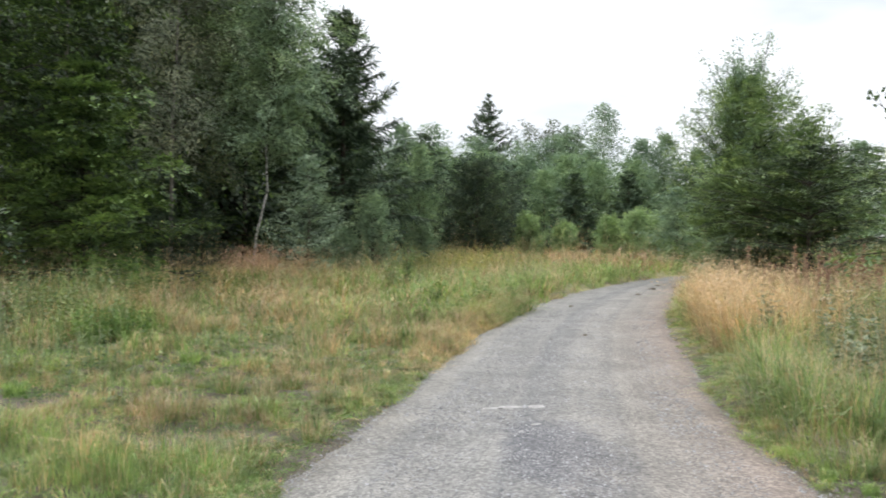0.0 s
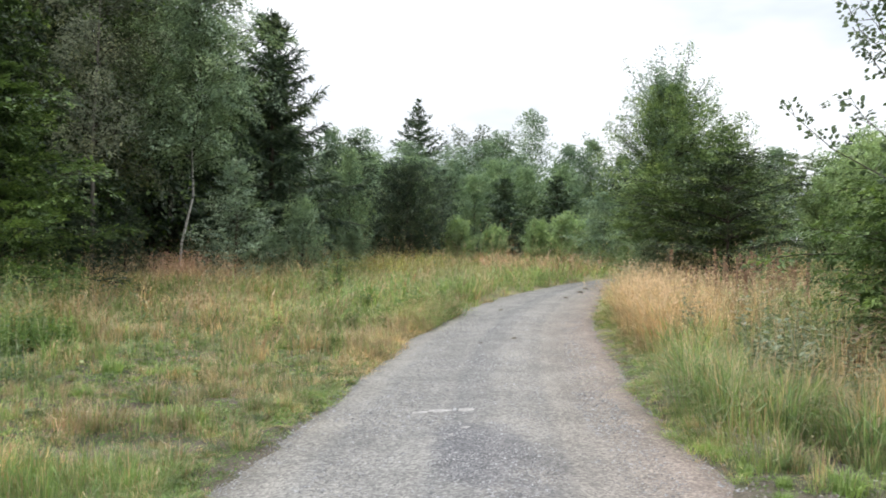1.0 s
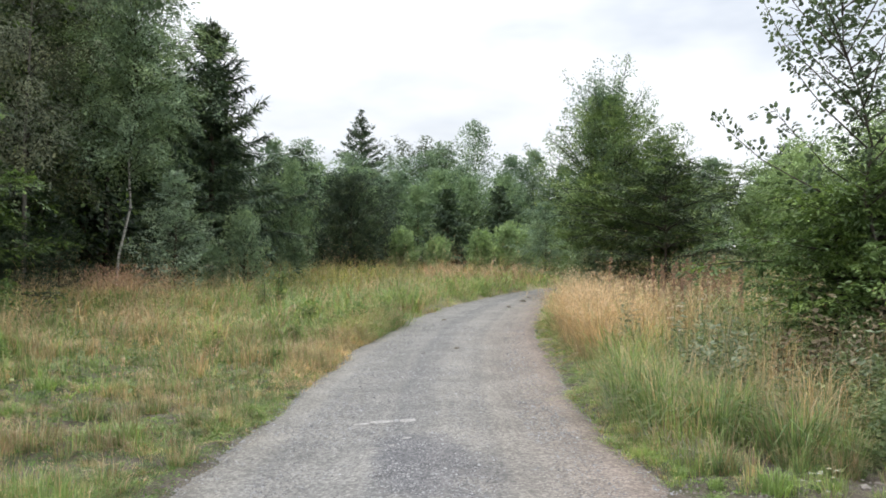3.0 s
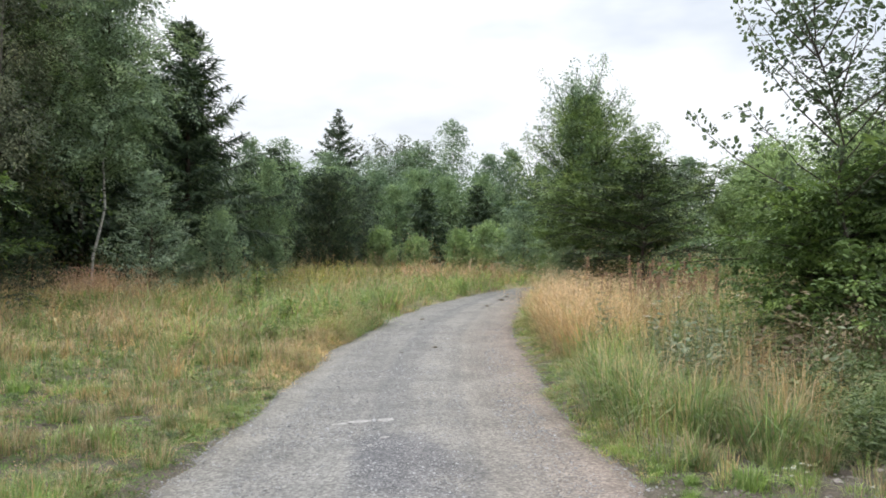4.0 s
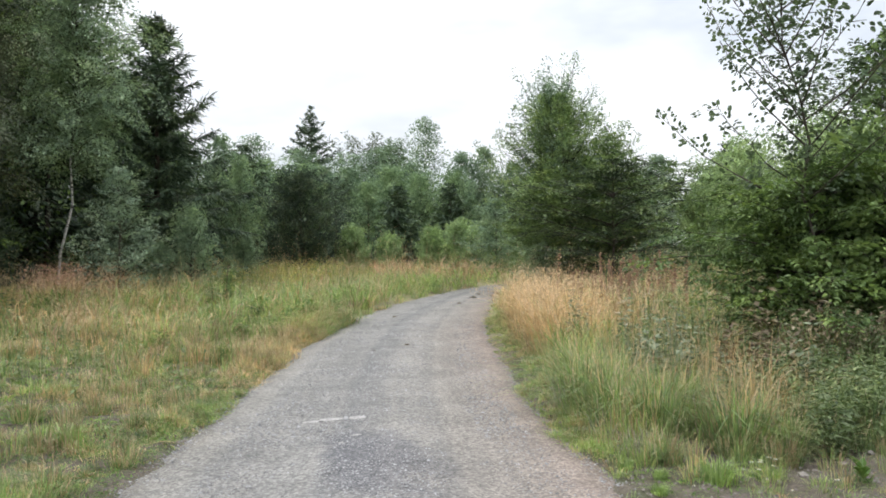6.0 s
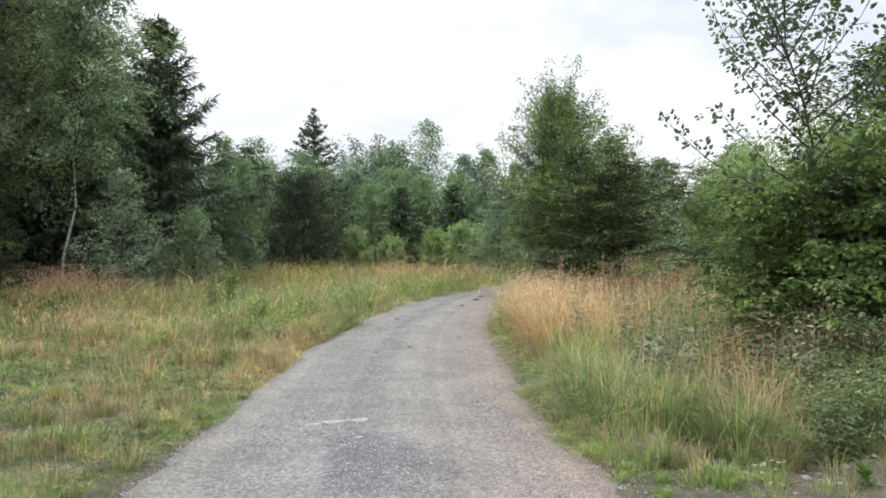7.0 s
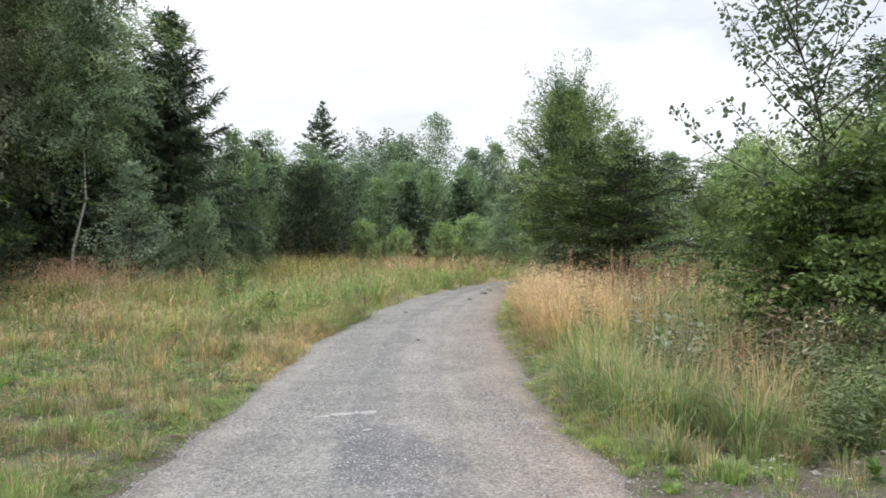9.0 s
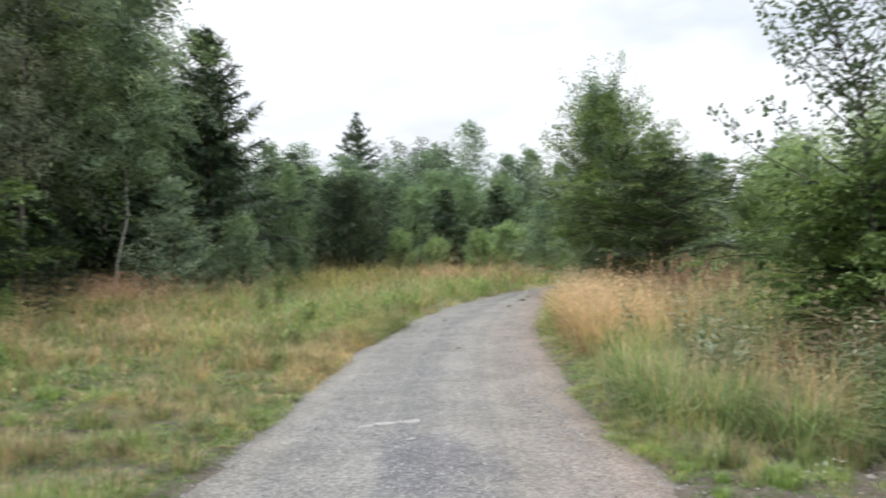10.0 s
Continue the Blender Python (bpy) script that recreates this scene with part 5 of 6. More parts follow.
herbs((stem_b, brown_b), x, y, rng.uniform(0.6, 1.0, 110), 0.11, 9, 0.4, 0.6)
x, y = patch(-6.4, 12.4, 1.7, 1.8, 300)
herbs((stem_b, weed_b), x, y, rng.uniform(0.35, 0.9, 300), 0.085, 9)
x, y = patch(-6.0, 15.6, 0.9, 0.7, 130)
herbs((stem_b, bright_b), x, y, rng.uniform(0.7, 1.4, 130), 0.1, 9, 0.5)
# scattered weeds over the meadow
x, y = field(9, 30, 1.5)
dl, dr = off_road(x, y)
k = (dl > 0.2) | (dr > 0.6)
x, y = x[k], y[k]
herbs((stem_b, weed_b), x, y, rng.uniform(0.25, 0.7, len(x)) * (0.6 + 0.02 * y), 0.09, 8)
# yellow flowers and rough growth on the far side
x, y = patch(0.9, 32, 3.2, 2.4, 380)
herbs((stem_b, yellow_b), x, y, rng.uniform(0.9, 1.45, 380), 0.14, 8, 0.4)
x, y = patch(-6, 21, 1.6, 2.2, 90)
herbs((stem_b, bright_b), x, y, rng.uniform(0.5, 0.9, 90), 0.12, 8)
for name, buf, mat, label in (("weed_stems", stem_b, GRASS_GREEN, "thin green stems of the weeds"), ("weeds", weed_b, WEED_LEAF, "dark green nettles and leafy weeds"),
                              ("lush_weeds", bright_b, WEED_BRIGHT, "lush light green weeds in the meadow"), ("yellow_weeds", yellow_b, WEED_YELLOW, "yellow flowering weeds across the clearing"),
                              ("withered_weeds", brown_b, WEED_BROWN, "withered brown hanging weeds at the wood's edge")):
    tagged(new(name, buf.mesh(name, mat)), label, "weeds", kind="stuff")


# ---- stones ----
def pebbles(buf, x, y, z, size):
    """Small uneven stones, half sunk: the buried faces are left out."""
    n = len(x)
    base = np.array([[1, 0, 0], [0, 1, 0], [-1, 0, 0], [0, -1, 0], [0, 0, 0.75]], dtype=float)
    base[:4, 2] = -0.25
    v = base[None] * rng.uniform(0.6, 1.25, (n, 5, 3))
    a = rng.uniform(0, 6.28, n)
    c, s = np.cos(a)[:, None], np.sin(a)[:, None]
    v = np.stack([v[..., 0] * c - v[..., 1] * s, v[..., 0] * s + v[..., 1] * c, v[..., 2] * 0.7], -1) + rng.normal(0, 0.12, (n, 5, 3))
    v = v * size[:, None, None] + np.stack([x, y, z], 1)[:, None]
    f = np.array([[0, 1, 4], [1, 2, 4], [2, 3, 4], [3, 0, 4]])
    buf.add(v, (np.arange(n)[:, None, None] * 5 + f[None]))


def road_u(x, y):
    xl, xr = edge_x(EDGE_L, y), edge_x(EDGE_R, y)
    return (x - xl) / (xr - xl)


def gravel():
    b = Buf()
    for y0, y1, dens, size in ((3.8, 7, 2600, 0.0075), (7, 11, 1200, 0.0095), (11, 18, 300, 0.013)):
        x, y = field(y0, y1, dens)
        u = road_u(x, y)
        edge = 0.25 * np.exp(-(u / 0.07) ** 2) + 0.3 * np.exp(-((u - 1) / 0.05) ** 2)
        p = 0.35 + 0.6 * smooth(0.45, 0.65, vnoise(x, y, 0.7, 51)) + 0.6 * np.exp(-((u - 0.52) / 0.2) ** 2) * smooth(8, 6, y)
        k = (u > -0.03) & (u < 1.02) & (rng.uniform(0, 1.3, len(x)) < p + 0.5 * edge)
        x, y, u = x[k], y[k], u[k]
        s = size * rng.uniform(0.5, 1.3, len(x)) * (1 + 0.9 * (rng.uniform(0, 1, len(x)) < 0.05))
        pebbles(b, x, y, np.maximum(road_z(np.clip(u, 0, 1), x, y) - 0.01 * ((u < 0) | (u > 1)), ground_z(x, y)) + s * 0.15, s)
    tagged(new("gravel", b.mesh("gravel", GRAVEL_MAT)), "loose grey gravel lying on the track", "gravel", kind="stuff")
    e = Buf()
    x, y = patch(3.9, 5.2, 1.8, 0.9, 2600)
    k = off_road(x, y)[1] > 0.1
    x, y = x[k], y[k]
    s = 0.008 * rng.uniform(0.5, 2.0, len(x))
    pebbles(e, x, y, ground_z(x, y) + s * 0.1, s)
    x, y = field(4, 12, 22)
    k = off_road(x, y)[0] > 0.0
    x, y = x[k], y[k]
    s = 0.014 * rng.uniform(0.5, 1.5, len(x))
    pebbles(e, x, y, ground_z(x, y) + s * 0.1, s)
    tagged(new("earth_stones", e.mesh("earth_stones", EARTH_STONE)), "small brown stones on the bare soil", "stones", kind="stuff")


gravel()


# ---- single plants and stones ----
def one_z(x, y):
    return float(ground_z(np.array([x]), np.array([y]))[0])


def lump(name, x, y, z, sx, sy, sz, mat, label, category, turn=0.0, rough=0.12, group=""):
    """A rounded, uneven stone or clod."""
    bm = bmesh.new()
    bmesh.ops.create_icosphere(bm, subdivisions=2, radius=1.0)
    for v in bm.verts:
        k = 1 + rough * 2 * (noise.noise(v.co * 1.7 + Vector((x * 9, y * 7, 3))))
        v.co = Vector((v.co.x * sx * k, v.co.y * sy * k, max(v.co.z, -0.5) * sz * k))
    me = bpy.data.meshes.new(name)
    bm.to_mesh(me)
    bm.free()
    me.materials.append(mat)
    ob = new(name, me)
    ob.matrix_basis = pose(x, y, z, 0, 0, turn)
    return tagged(ob, label, category, group)


def on_road(x, y):
    u = float(road_u(np.array([x]), np.array([y]))[0])
    return float(road_z(np.array([u]), np.array([x]), np.array([y]))[0])


# pale flat stone laid bare in the track, broken in pieces
for x, y, sx, sy, turn in ((0.42, 7.64, 0.09, 0.045, 8), (0.6, 7.63, 0.13, 0.05, -4), (0.83, 7.57, 0.08, 0.06, 12), (0.74, 6.84, 0.06, 0.028, 20), (0.6, 6.62, 0.04, 0.018, 35)):
    lump("bedrock_slab", x, y, on_road(x, y) - 0.004, sx, sy, 0.014, SLAB_MAT, "pale flat stone worn bare in the gravel track", "stone", turn, 0.2, "bare stones in the track")
lump("stone", 0.72, 7.56, on_road(0.72, 7.56) + 0.008, 0.026, 0.022, 0.022, GRAVEL_MAT, "small dark stone beside the pale slab", "stone")
for x, y, s in ((6.35, 25.2, 0.085), (7.0, 27.0, 0.08), (7.3, 26.2, 0.065), (5.3, 22.6, 0.06), (2.2, 13.0, 0.03), (1.6, 12.5, 0.025), (2.9, 18.8, 0.05)):
    lump("clod", x, y, on_road(x, y) + s * 0.2, s * 1.5, s, s * 0.55, SOIL_MAT, "dark clod of earth lying on the gravel track", "clod", x * 90, 0.3, "clods on the track")
for x, y, s in ((3.35, 4.95, 0.025), (3.6, 5.05, 0.035), (3.9, 5.3, 0.045), (4.15, 5.35, 0.03), (4.05, 4.9, 0.025), (3.75, 4.75, 0.02), (4.5, 5.5, 0.03), (3.1, 4.8, 0.018)):
    lump("fieldstone", x, y, one_z(x, y) + s * 0.15, s, s * 0.75, s * 0.55, EARTH_STONE, "brown-grey fieldstone half sunk in bare soil", "stone", x * 130, 0.25, "stones on the bare soil")


def stalk(h, r, lean=0.1, az=0.0, sides=5):
    b = Buf()
    t = np.linspace(0, 1, 5)
    tube(b, np.stack([np.cos(az) * lean * h * t ** 2, np.sin(az) * lean * h * t ** 2, h * t - 0.01], 1), r * (1 - 0.5 * t), sides)
    return b


def rosette(n, length, width, rise=0.6, at=0.0, taper=0.0):
    """Leaves all round a stem, from the foot (at = 0) up to a height."""
    b = Buf()
    a = rng.uniform(0, 6.28, n)
    h = at * np.linspace(0.05, 1, n) if at else np.zeros(n)
    ax = np.stack([np.cos(a), np.sin(a), np.full(n, rise) + rng.normal(0, 0.25, n)], 1)
    s = length * rng.uniform(0.7, 1.2, n) * (1 - taper * np.linspace(0, 1, n))
    leaves(b, np.stack([0 * a, 0 * a, h + 0.005], 1), ax, np.array([[0, 0, 1.0]]) + spread(n, 0.15), s, s * width)
    return b


def plant(name, parts, x, y, label, category, group="", turn=0.0, scale=1.0):
    root = new(name)
    root.matrix_basis = Matrix.Translation((x, y, one_z(x, y))) @ Matrix.Rotation(turn, 4, "Z") @ Matrix.Scale(scale, 4)
    for pname, buf, mat in parts:
        made = part(pname, buf.mesh(pname, mat), root)
        if pname in ("seed_spike", "plume", "straw", "dead_grass", "blades", "seed_straw", "dry_straw"):
            made["kind"] = "stuff"
    return tagged(root, label, category, group)


def plant_again(src, x, y, turn, scale):
    ob = copy_thing(src, Matrix.Translation((x, y, one_z(x, y))) @ Matrix.Rotation(turn, 4, "Z"))
    ob.scale = (scale,) * 3
    return ob


def disc_of(n, r, z, size, up=0.9):
    """A flat head of many small florets."""
    b = Buf()
    a, d = rng.uniform(0, 6.28, n), r * np.sqrt(rng.uniform(0, 1, n))
    p = np.stack([d * np.cos(a), d * np.sin(a), z + rng.normal(0, 0.006, n)], 1)
    leaves(b, p, unit(spread(n) * np.array([[1, 1, 0.2]])), np.array([[0, 0, 1.0]]) + spread(n, 1 - up), np.full(n, size), np.full(n, size * 0.8), 0.05)
    return b


# white daisies by the bare soil
ray = Buf()
pa = np.arange(12) * 2 * np.pi / 12
pd = np.stack([np.cos(pa), np.sin(pa), np.full(12, 0.12)], 1)
leaves(ray, pd * 0.006 + np.array([[0, 0, 0.12]]), pd, np.tile([[0, 0, 1.0]], (12, 1)), np.full(12, 0.016), np.full(12, 0.007), 0.05)
daisy = plant("daisy", [("stem", stalk(0.12, 0.0015, 0.0), GRASS_GREEN), ("petals", ray, PETAL_WHITE), ("centre", disc_of(16, 0.006, 0.124, 0.006), PETAL_YELLOW), ("leaf", rosette(7, 0.05, 0.3, 0.5), WEED_BRIGHT)],
              3.24, 5.0, "small white daisy with a yellow centre", "flower", "daisies by the bare soil")
for x, y, s in ((3.3, 5.08, 0.8), (3.34, 5.0, 0.7), (3.4, 5.14, 0.9), (3.44, 5.12, 0.85), (3.15, 5.05, 0.7), (3.2, 4.85, 0.6), (3.2, 4.95, 0.7), (2.66, 4.82, 0.55), (3.26, 4.68, 0.6), (3.28, 5.16, 0.9), (3.6, 4.7, 0.7)):
    plant_again(daisy, x, y, x * 40, s)

# yarrow and other umbels on the bank
yarrow = plant("yarrow", [("stem", stalk(0.8, 0.003, 0.05), GRASS_GREEN), ("umbel", disc_of(90, 0.075, 0.8, 0.013), PETAL_WHITE), ("leaf", rosette(14, 0.09, 0.2, 0.4, 0.6), WEED_LEAF)],
               6.35, 13.1, "tall yarrow with a flat white flower head", "flower", "yarrows on the bank")
for x, y, s in ((6.9, 13.9, 1.05), (6.6, 14.6, 1.0), (5.3, 11.6, 0.95), (5.5, 12.3, 0.9), (4.9, 11.0, 0.85), (7.2, 12.6, 1.1), (5.0, 10.2, 0.85), (7.4, 14.8, 1.2), (5.9, 8.9, 0.95), (6.0, 12.0, 1.0), (4.4, 9.6, 0.8)):
    plant_again(yarrow, x, y, x * 50, s)
pink = plant("thistle", [("stem", stalk(0.75, 0.004, 0.05), GRASS_GREEN), ("flower_head", disc_of(40, 0.035, 0.76, 0.016, 0.4), leaf_mat("pink_floret", [(0.0, (0.45, 0.2, 0.25)), (1.0, (0.6, 0.35, 0.4))], 0.7, 0.2)), ("leaf", rosette(16, 0.12, 0.3, 0.4, 0.65), WEED_LEAF)],
             5.75, 7.3, "thistle with a pink flower head among weeds", "flower")


def tuft(n, h, width, spread_r, splay=0.7):
    b = Buf()
    a = rng.uniform(0, 6.28, n)
    r = spread_r * np.sqrt(rng.uniform(0, 1, n))
    blades(b, np.stack([r * np.cos(a), r * np.sin(a), np.full(n, -0.01)], 1), h * rng.uniform(0.5, 1.1, n), width * rng.uniform(0.7, 1.3, n), rng.uniform(0.1, 1, n) ** 1.5 * splay, a + rng.normal(0, 0.6, n))
    return b


def plume(n, radius, low, high, size):
    """A loose cloud of seed heads over a tussock."""
    b = Buf()
    a, d = rng.uniform(0, 6.28, n), rng.uniform(0, 1, n) ** 0.6
    z = low + (high - low) * rng.uniform(0, 1, n) * (1.1 - 0.35 * d)
    p = np.stack([radius * d * np.cos(a), radius * d * np.sin(a), z], 1)
    leaves(b, p, unit(spread(n, 0.6) + np.array([[0, 0, 0.5]])), spread(n), size * rng.uniform(0.6, 1.4, n), size * 0.4 * rng.uniform(0.7, 1.3, n))
    return b


# brown dock stalks standing above the golden grass
def dock_spike():
    b = Buf()
    n = 150
    z = rng.uniform(0.55, 1.15, n)
    a = rng.uniform(0, 6.28, n)
    r = 0.028 * (1.3 - z) + 0.006
    leaves(b, np.stack([r * np.cos(a) + 0.04 * z * z, r * np.sin(a), z], 1), spread(n) + np.array([[0, 0, 0.3]]), spread(n), np.full(n, 0.03), np.full(n, 0.018))
    return b


DOCK = leaf_mat("dock_seed", [(0.0, (0.17, 0.1, 0.07)), (1.0, (0.4, 0.26, 0.185))], 0.75, 0.1)
dock = plant("dock", [("stem", stalk(1.15, 0.004, 0.035), DOCK), ("seed_spike", dock_spike(), DOCK), ("leaf", rosette(6, 0.2, 0.3, 0.4, 0.4), WEED_BROWN)],
             5.75, 14.6, "dry red-brown dock stalk above the golden grass", "weed", "dock stalks")
for k in range(44):
    x, y = 7.2 + rng.normal(0, 0.9), 15.3 + rng.normal(0, 1.0)
    if off_road(np.array([x]), np.array([y]))[1][0] > 0.5:
        plant_again(dock, x, y, k * 1.3, rng.uniform(0.85, 1.3))
plume_grass = plant("plume_grass", [("blades", tuft(60, 1.15, 0.012, 0.2, 0.6), GRASS_GOLD), ("plume", plume(320, 0.5, 0.7, 1.3, 0.05), GRASS_RED), ("dry_foot", tuft(50, 0.6, 0.012, 0.25, 1.1), GRASS_DRY)],
                    -5.3, 24.6, "red-brown plume grass at the foot of the birch", "grass tuft", "plume grass by the wood")
for k in range(11):
    plant_again(plume_grass, -4.9 + rng.normal(0, 0.6), rng.uniform(22.2, 24.2), k * 1.1, rng.uniform(0.7, 1.1))


def herb_clump(stems, radius, h, leaf, pairs=7, oval=False):
    """Several leafy stems from one root."""
    b = Buf()
    for _ in range(stems):
        a, t = rng.uniform(0, 6.28), rng.uniform(0.2, 1.0)
        top = np.array([np.cos(a) * radius * t, np.sin(a) * radius * t, h * rng.uniform(0.6, 1.1) * (1.15 - 0.5 * t)])
        k = np.repeat(np.linspace(0.15, 1, pairs), 3)
        n = len(k)
        d = rng.uniform(0, 6.28, n)
        s = leaf * rng.uniform(0.6, 1.3, n) * (1.15 - 0.45 * k)
        (round_leaves if oval else leaves)(b, top[None] * k[:, None], np.stack([np.cos(d), np.sin(d), rng.normal(0.15, 0.3, n)], 1), np.array([[0, 0, 1.0]]) + spread(n, 0.25), s, s * 0.42)
    return b


# dark leafy plants at the left verge, and a spruce seedling in the meadow
verge_weed = plant("verge_weed", [("stem", stalk(0.5, 0.005, 0.08), GRASS_GREEN), ("foliage", herb_clump(9, 0.18, 0.5, 0.11, 8), WEED_BRIGHT)],
                   0.45, 15.6, "dark leafy weed at the edge of the track", "weed", "weeds at the verge")
for x, y, s in ((0.75, 16.3, 1.3), (0.2, 15.0, 0.8), (1.0, 17.2, 1.2), (0.5, 16.9, 1.0), (-0.35, 14.8, 0.9), (-0.6, 11.9, 0.7), (-0.1, 17.8, 1.4), (1.6, 19.4, 1.2), (1.2, 21.0, 1.3), (-1.6, 13.4, 0.8)):
    plant_again(verge_weed, x, y, x * 33, s)
seedling = plant("seedling", [("stem", stalk(1.35, 0.014, 0.05), BROWN_BARK), ("foliage", herb_clump(15, 0.32, 1.35, 0.15, 12), LEAF_BEND)],
                 -0.95, 21.6, "small dark green seedling tree in the meadow", "tree", "seedlings")
plant_again(seedling, -1.25, 21.2, 2.0, 0.75)
plant_again(seedling, -0.6, 21.9, 4.0, 0.6)


# fresh tufts and broad leaves in the foreground
fresh_tuft = plant("grass_tuft", [("fresh_grass", tuft(150, 0.22, 0.008, 0.1, 1.0), GRASS_BRIGHT)], 2.98, 5.1, "bright yellow-green grass tuft on bare soil", "grass tuft", "single grass tufts")
for x, y, s in ((-1.55, 7.2, 1.15), (-1.8, 7.4, 0.9), (-1.35, 7.0, 0.7), (-3.6, 6.4, 0.9), (-2.9, 8.6, 0.8), (-1.9, 13.2, 1.5), (-2.1, 9.6, 1.0), (-3.1, 10.2, 1.1), (-4.2, 8.2, 1.0), (2.5, 5.5, 0.5), (2.62, 5.2, 0.45), (2.46, 4.9, 0.5)):
    plant_again(fresh_tuft, x, y, x * 20, s)
long_tuft = plant("grass_tussock", [("green_grass", tuft(150, 0.68, 0.0075, 0.17, 1.25), GRASS_GREEN), ("fresh_grass", tuft(80, 0.66, 0.008, 0.15, 0.95), GRASS_BRIGHT), ("dry_straw", tuft(40, 0.7, 0.005, 0.18, 1.2), GRASS_DRY), ("seed_straw", tuft(14, 1.0, 0.004, 0.08, 0.6), GRASS_GOLD)],
                  3.55, 5.75, "arching green tussock with straw stalks", "grass tuft", "tussocks on the bank")
for x, y, s in ((3.1, 6.2, 1.0), (2.95, 6.9, 1.05), (3.3, 7.4, 1.15), (3.9, 6.3, 0.8), (4.3, 6.0, 0.75), (3.3, 8.4, 1.0), (3.75, 7.0, 1.0), (4.2, 8.2, 1.1), (4.7, 7.2, 0.8), (3.85, 5.55, 0.6), (4.25, 5.6, 0.55), (4.75, 5.75, 0.65), (5.2, 6.1, 0.7), (2.85, 6.55, 1.0), (3.05, 7.9, 1.1), (3.45, 6.6, 1.15), (2.9, 7.3, 1.1)):
    plant_again(long_tuft, x, y, x * 60, s)
straw_tuft = plant("straw_tussock", [("straw", tuft(70, 0.3, 0.005, 0.12, 1.0), GRASS_DRY), ("green_grass", tuft(110, 0.24, 0.006, 0.13, 1.1), GRASS_GREEN)],
                   -2.2, 8.4, "small straw-coloured tussock with a green foot in the meadow", "grass tuft", "tussocks in the meadow")
for k in range(30):
    y = rng.uniform(6.0, 15)
    x = float(edge_x(EDGE_L, np.array([y]))[0]) - 0.15 - rng.uniform(0, 1) ** 1.3 * 0.42 * y
    plant_again(straw_tuft, x, y, k * 1.9, rng.uniform(0.4, 0.95))
for k in range(8):
    plant_again(straw_tuft, rng.uniform(2.6, 4.7), rng.uniform(5.3, 5.9), k * 2.1, rng.uniform(0.5, 1.0))
dead_tuft = plant("withered_tussock", [("dead_grass", tuft(110, 0.5, 0.006, 0.2, 1.3), leaf_mat("grey_dead_grass", [(0.0, (0.24, 0.22, 0.18)), (1.0, (0.48, 0.44, 0.37))], 0.8, 0.15))], 3.6, 6.5, "greyish dead grass between the green tussocks", "grass tuft", "tussocks on the bank")
for x, y, s in ((3.45, 6.9, 1.1), (3.15, 6.55, 0.8), (4.1, 6.7, 0.9), (2.8, 6.3, 0.7), (2.85, 7.6, 0.8), (2.7, 5.75, 0.6), (4.6, 6.6, 0.9), (5.2, 7.0, 1.1)):
    plant_again(dead_tuft, x, y, x * 70, s)
burdock = plant("broad_leaf_plant", [("leaf", rosette(15, 0.12, 0.6, 0.75, 0.12), WEED_BRIGHT), ("stem", stalk(0.4, 0.003, 0.2, 2.0), GRASS_GREEN)], 3.95, 4.9, "broad-leaved light green plant beside bare soil", "weed", "weeds in the foreground")
small_herb = plant("herb", [("foliage", herb_clump(14, 0.16, 0.24, 0.06), WEED_LEAF)], 3.95, 5.6, "low dark green herb on bare soil", "weed", "weeds in the foreground")
for x, y, s in ((4.3, 5.7, 1.3), (4.7, 5.75, 1.5), (5.1, 5.9, 1.8), (3.75, 5.65, 0.8), (5.5, 6.1, 2.0), (4.9, 6.2, 1.7), (2.75, 5.45, 0.6), (-3.0, 7.6, 0.8), (-2.4, 6.3, 0.6), (-3.4, 9.2, 1.0)):
    plant_again(small_herb, x, y, x * 80, s)
for k in range(18):
    y = rng.uniform(5.4, 12.5)
    x = float(edge_x(EDGE_L, np.array([y]))[0]) - 0.4 - rng.uniform(0, 1) * 0.42 * y
    plant_again(small_herb, x, y, k * 2.7, rng.uniform(0.3, 0.6))
# nettles before the bare soil, grey-green mugwort and broad blades on the bank
nettle = plant("nettle", [("stem", stalk(0.6, 0.004, 0.1), GRASS_GREEN), ("foliage", herb_clump(12, 0.2, 0.62, 0.075, 9, True), WEED_LEAF)],
               4.2, 5.5, "dense dark green nettle clump beside bare soil", "weed", "nettles at the thicket")
for k in range(24):
    f, g = rng.uniform(0, 1), rng.normal(0, 0.3)
    plant_again(nettle, 4.35 + 1.4 * f + g * 0.7, 5.45 + 1.55 * f - g * 0.6 + rng.uniform(0, 0.5), k * 1.7, rng.uniform(0.75, 1.15))
mugwort = plant("mugwort", [("stem", stalk(0.85, 0.005, 0.06), GRASS_DRY), ("foliage", herb_clump(7, 0.2, 0.9, 0.095, 11), WEED_GREY)],
                3.9, 7.2, "grey-green mugwort standing in the long grass", "weed", "mugworts on the bank")
for k in range(28):
    y = rng.uniform(6.5, 11.5)
    x = float(edge_x(EDGE_R, np.array([y]))[0]) + rng.uniform(1.0, 2.7)
    plant_again(mugwort, x, y, k * 1.3, rng.uniform(0.6, 1.15))
for x, y, k in ((5.0, 8.3, 1.3), (5.5, 8.5, 1.5), (5.9, 7.9, 1.4), (6.3, 8.1, 1.6), (6.9, 8.0, 1.5), (5.3, 7.7, 1.2), (6.5, 7.5, 1.3), (7.4, 7.9, 1.5)):
    plant_again(nettle, x, y, x * 40, k)
reed = plant("broad_grass", [("blades", tuft(26, 0.85, 0.022, 0.07, 0.35), WEED_GREY)], 4.0, 8.3, "upright blue-green broad grass blades", "grass tuft", "broad grass on the bank")
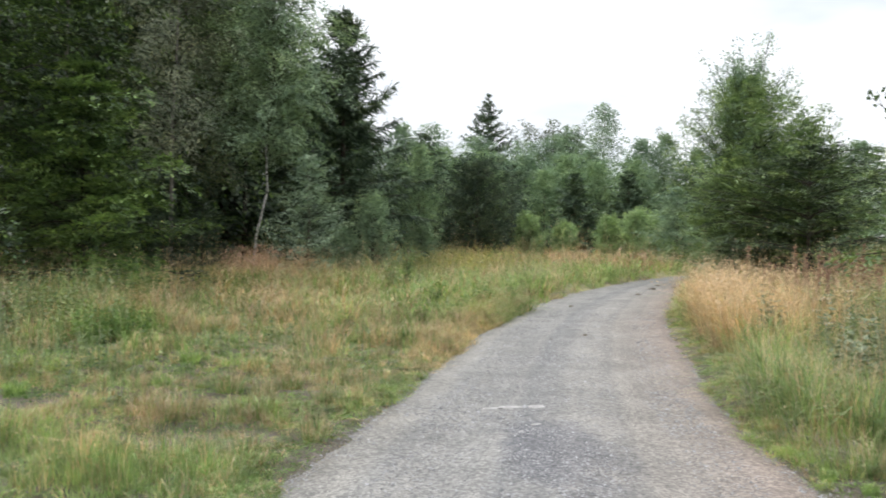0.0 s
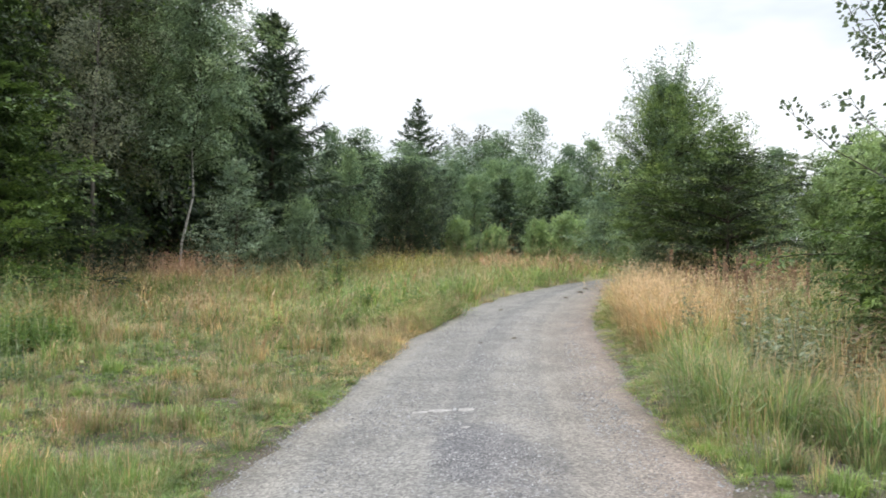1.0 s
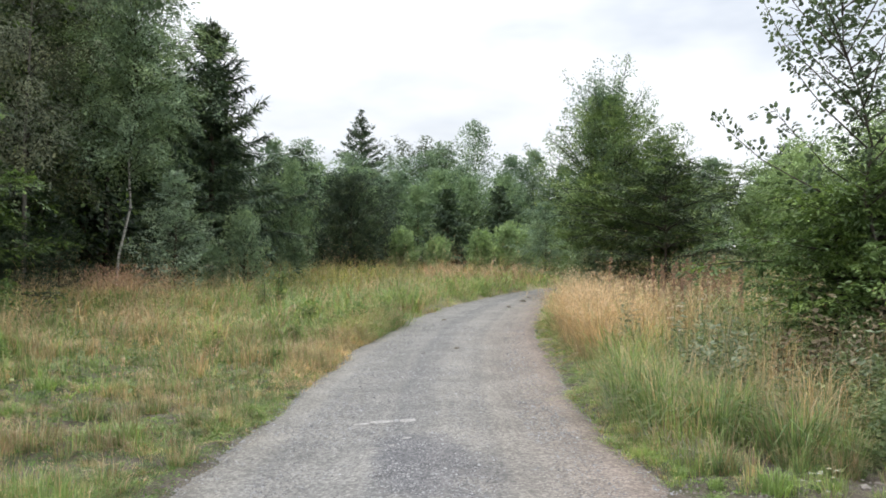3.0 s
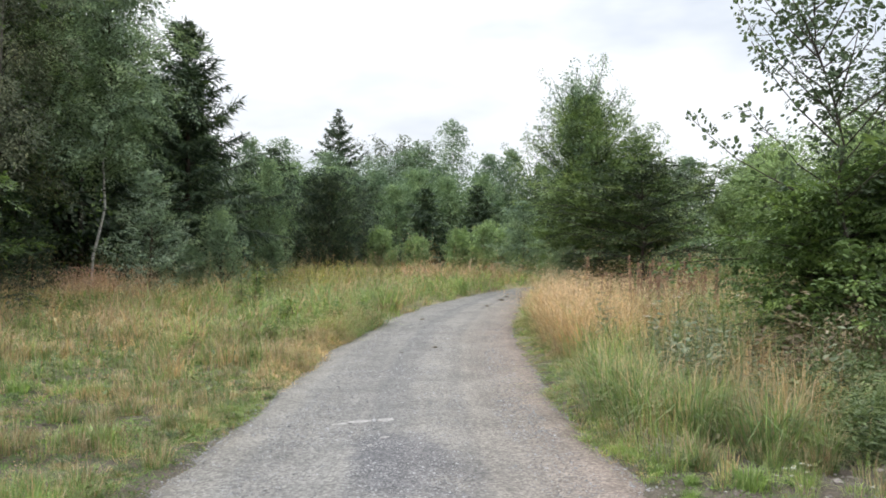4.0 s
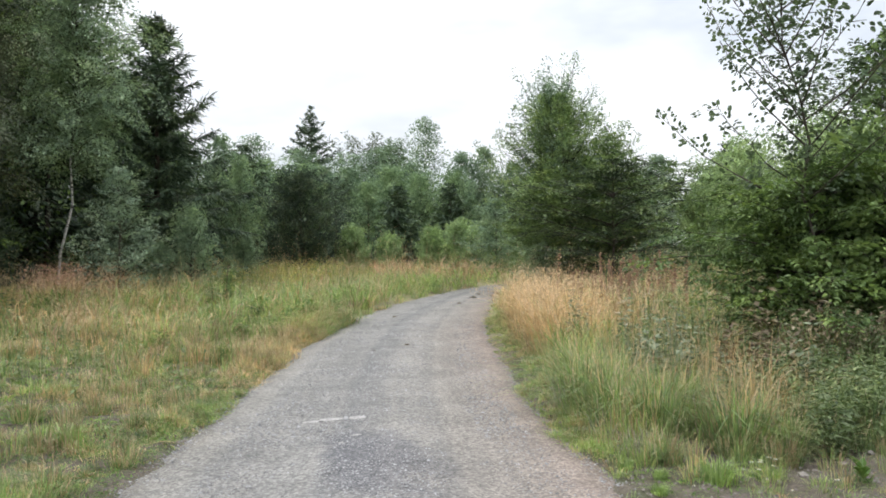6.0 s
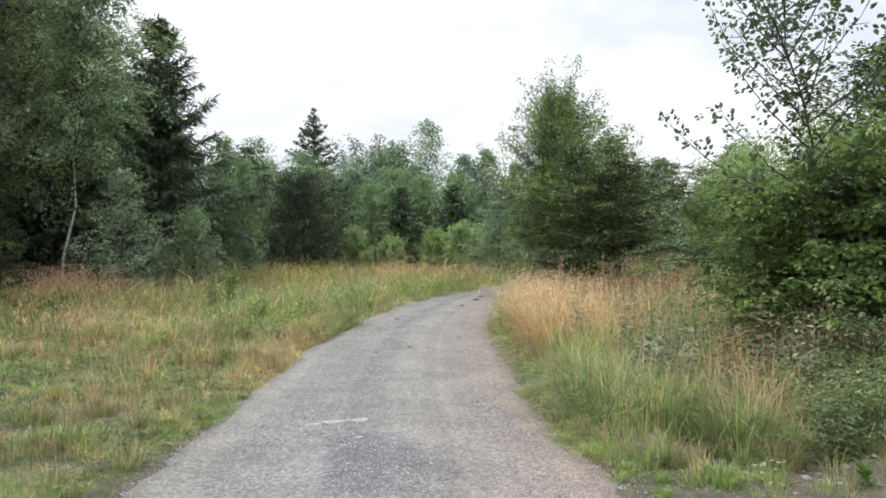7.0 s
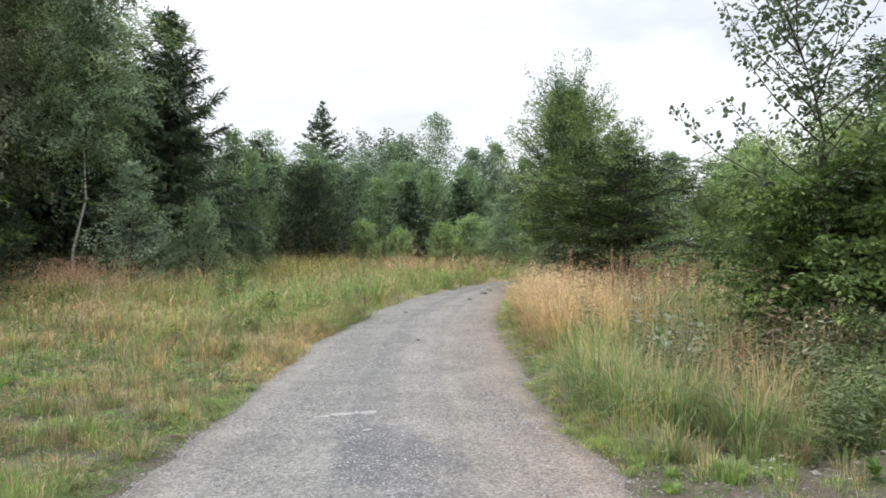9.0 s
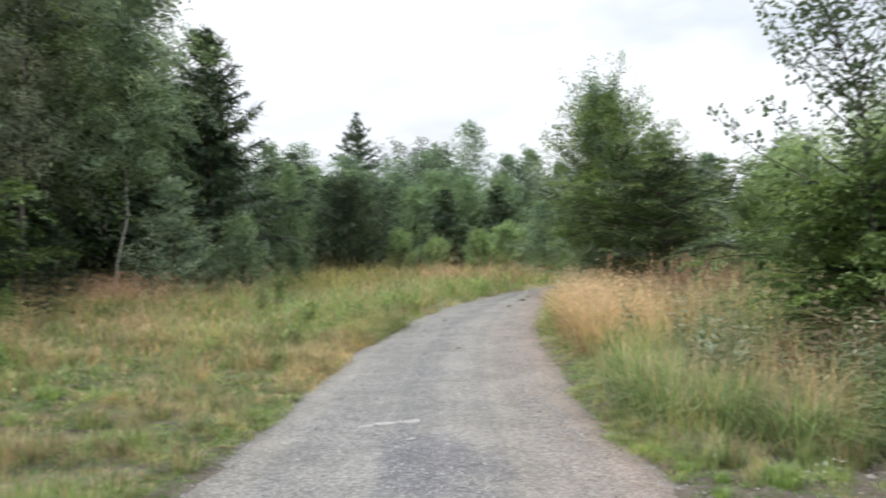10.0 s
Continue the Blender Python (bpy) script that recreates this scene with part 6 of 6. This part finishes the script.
for x, y, k in ((4.15, 8.0, 1.0), (3.55, 7.6, 0.8), (4.6, 8.7, 1.1), (3.9, 6.9, 0.75), (4.9, 9.4, 1.0)):
    plant_again(reed, x, y, x * 50, k)
hanging = plant("withered_weed", [("stem", stalk(0.95, 0.004, 0.15), WEED_BROWN), ("foliage", herb_clump(9, 0.3, 0.95, 0.13, 8), WEED_BROWN)],
                5.75, 7.6, "withered brown weed with hanging leaves under the shrubs", "weed", "withered weeds at the thicket")
for x, y, k in ((5.4, 7.5, 0.9), (6.1, 7.7, 1.0), (5.2, 7.9, 0.9), (6.4, 7.4, 0.95), (5.6, 7.1, 0.75), (6.7, 7.7, 1.05), (4.9, 7.6, 0.7), (5.9, 8.1, 1.1)):
    plant_again(hanging, x, y, x * 45, k)
for x, y, k in ((4.85, 8.15, 1.0), (5.3, 8.2, 1.2), (5.05, 7.2, 0.8), (6.2, 7.2, 1.0), (7.0, 7.4, 1.1)):
    plant_again(hanging, x, y, x * 37, k)
golden_tuft = plant("golden_tussock", [("plume", plume(260, 0.42, 0.6, 1.08, 0.03), SEED_HEAD), ("straw", tuft(150, 0.95, 0.006, 0.2, 0.75), GRASS_GOLD), ("dry_foot", tuft(60, 0.45, 0.006, 0.24, 1.2), GRASS_DRY), ("green_grass", tuft(30, 0.5, 0.006, 0.2, 0.8), GRASS_GREEN)],
                    4.0, 11.4, "golden tussock of dry tall grass beside the track", "grass tuft", "golden tussocks")
for k in range(44):
    y = rng.uniform(10.6, 17)
    x = float(edge_x(EDGE_R, np.array([y]))[0]) + 0.6 + rng.uniform(0, 1) ** 1.4 * 1.6
    plant_again(golden_tuft, x, y, k * 2.3, rng.uniform(0.7, 1.2))
stray_straw = plant("straw_stalks", [("straw", tuft(34, 0.95, 0.0036, 0.17, 0.8), GRASS_GOLD), ("dead_grass", tuft(50, 0.5, 0.005, 0.18, 1.1), GRASS_DRY)],
                    3.8, 6.4, "loose yellow straw stalks among the weeds", "grass tuft", "straw stalks on the bank")
for x, y, k in ((3.78, 5.95, 1.15), (3.9, 6.0, 1.05), (3.6, 6.6, 1.1), (4.35, 7.4, 1.15), (4.6, 7.9, 1.2)):
    plant_again(stray_straw, x, y, x * 30, k)
for k in range(18):
    y = rng.uniform(6.0, 10.5)
    x = float(edge_x(EDGE_R, np.array([y]))[0]) + rng.uniform(0.7, 2.6)
    plant_again(stray_straw, x, y, k * 1.7, rng.uniform(0.6, 1.1))
# weathered stakes before the far trees
stake = plant("stake", [("post", stalk(1.15, 0.04, 0.02, sides=6), GREY_BARK)], 0.95, 40.5, "short weathered wooden stake in the meadow", "stake", "stakes")
plant_again(stake, -1.15, 39.5, 1.0, 0.95)
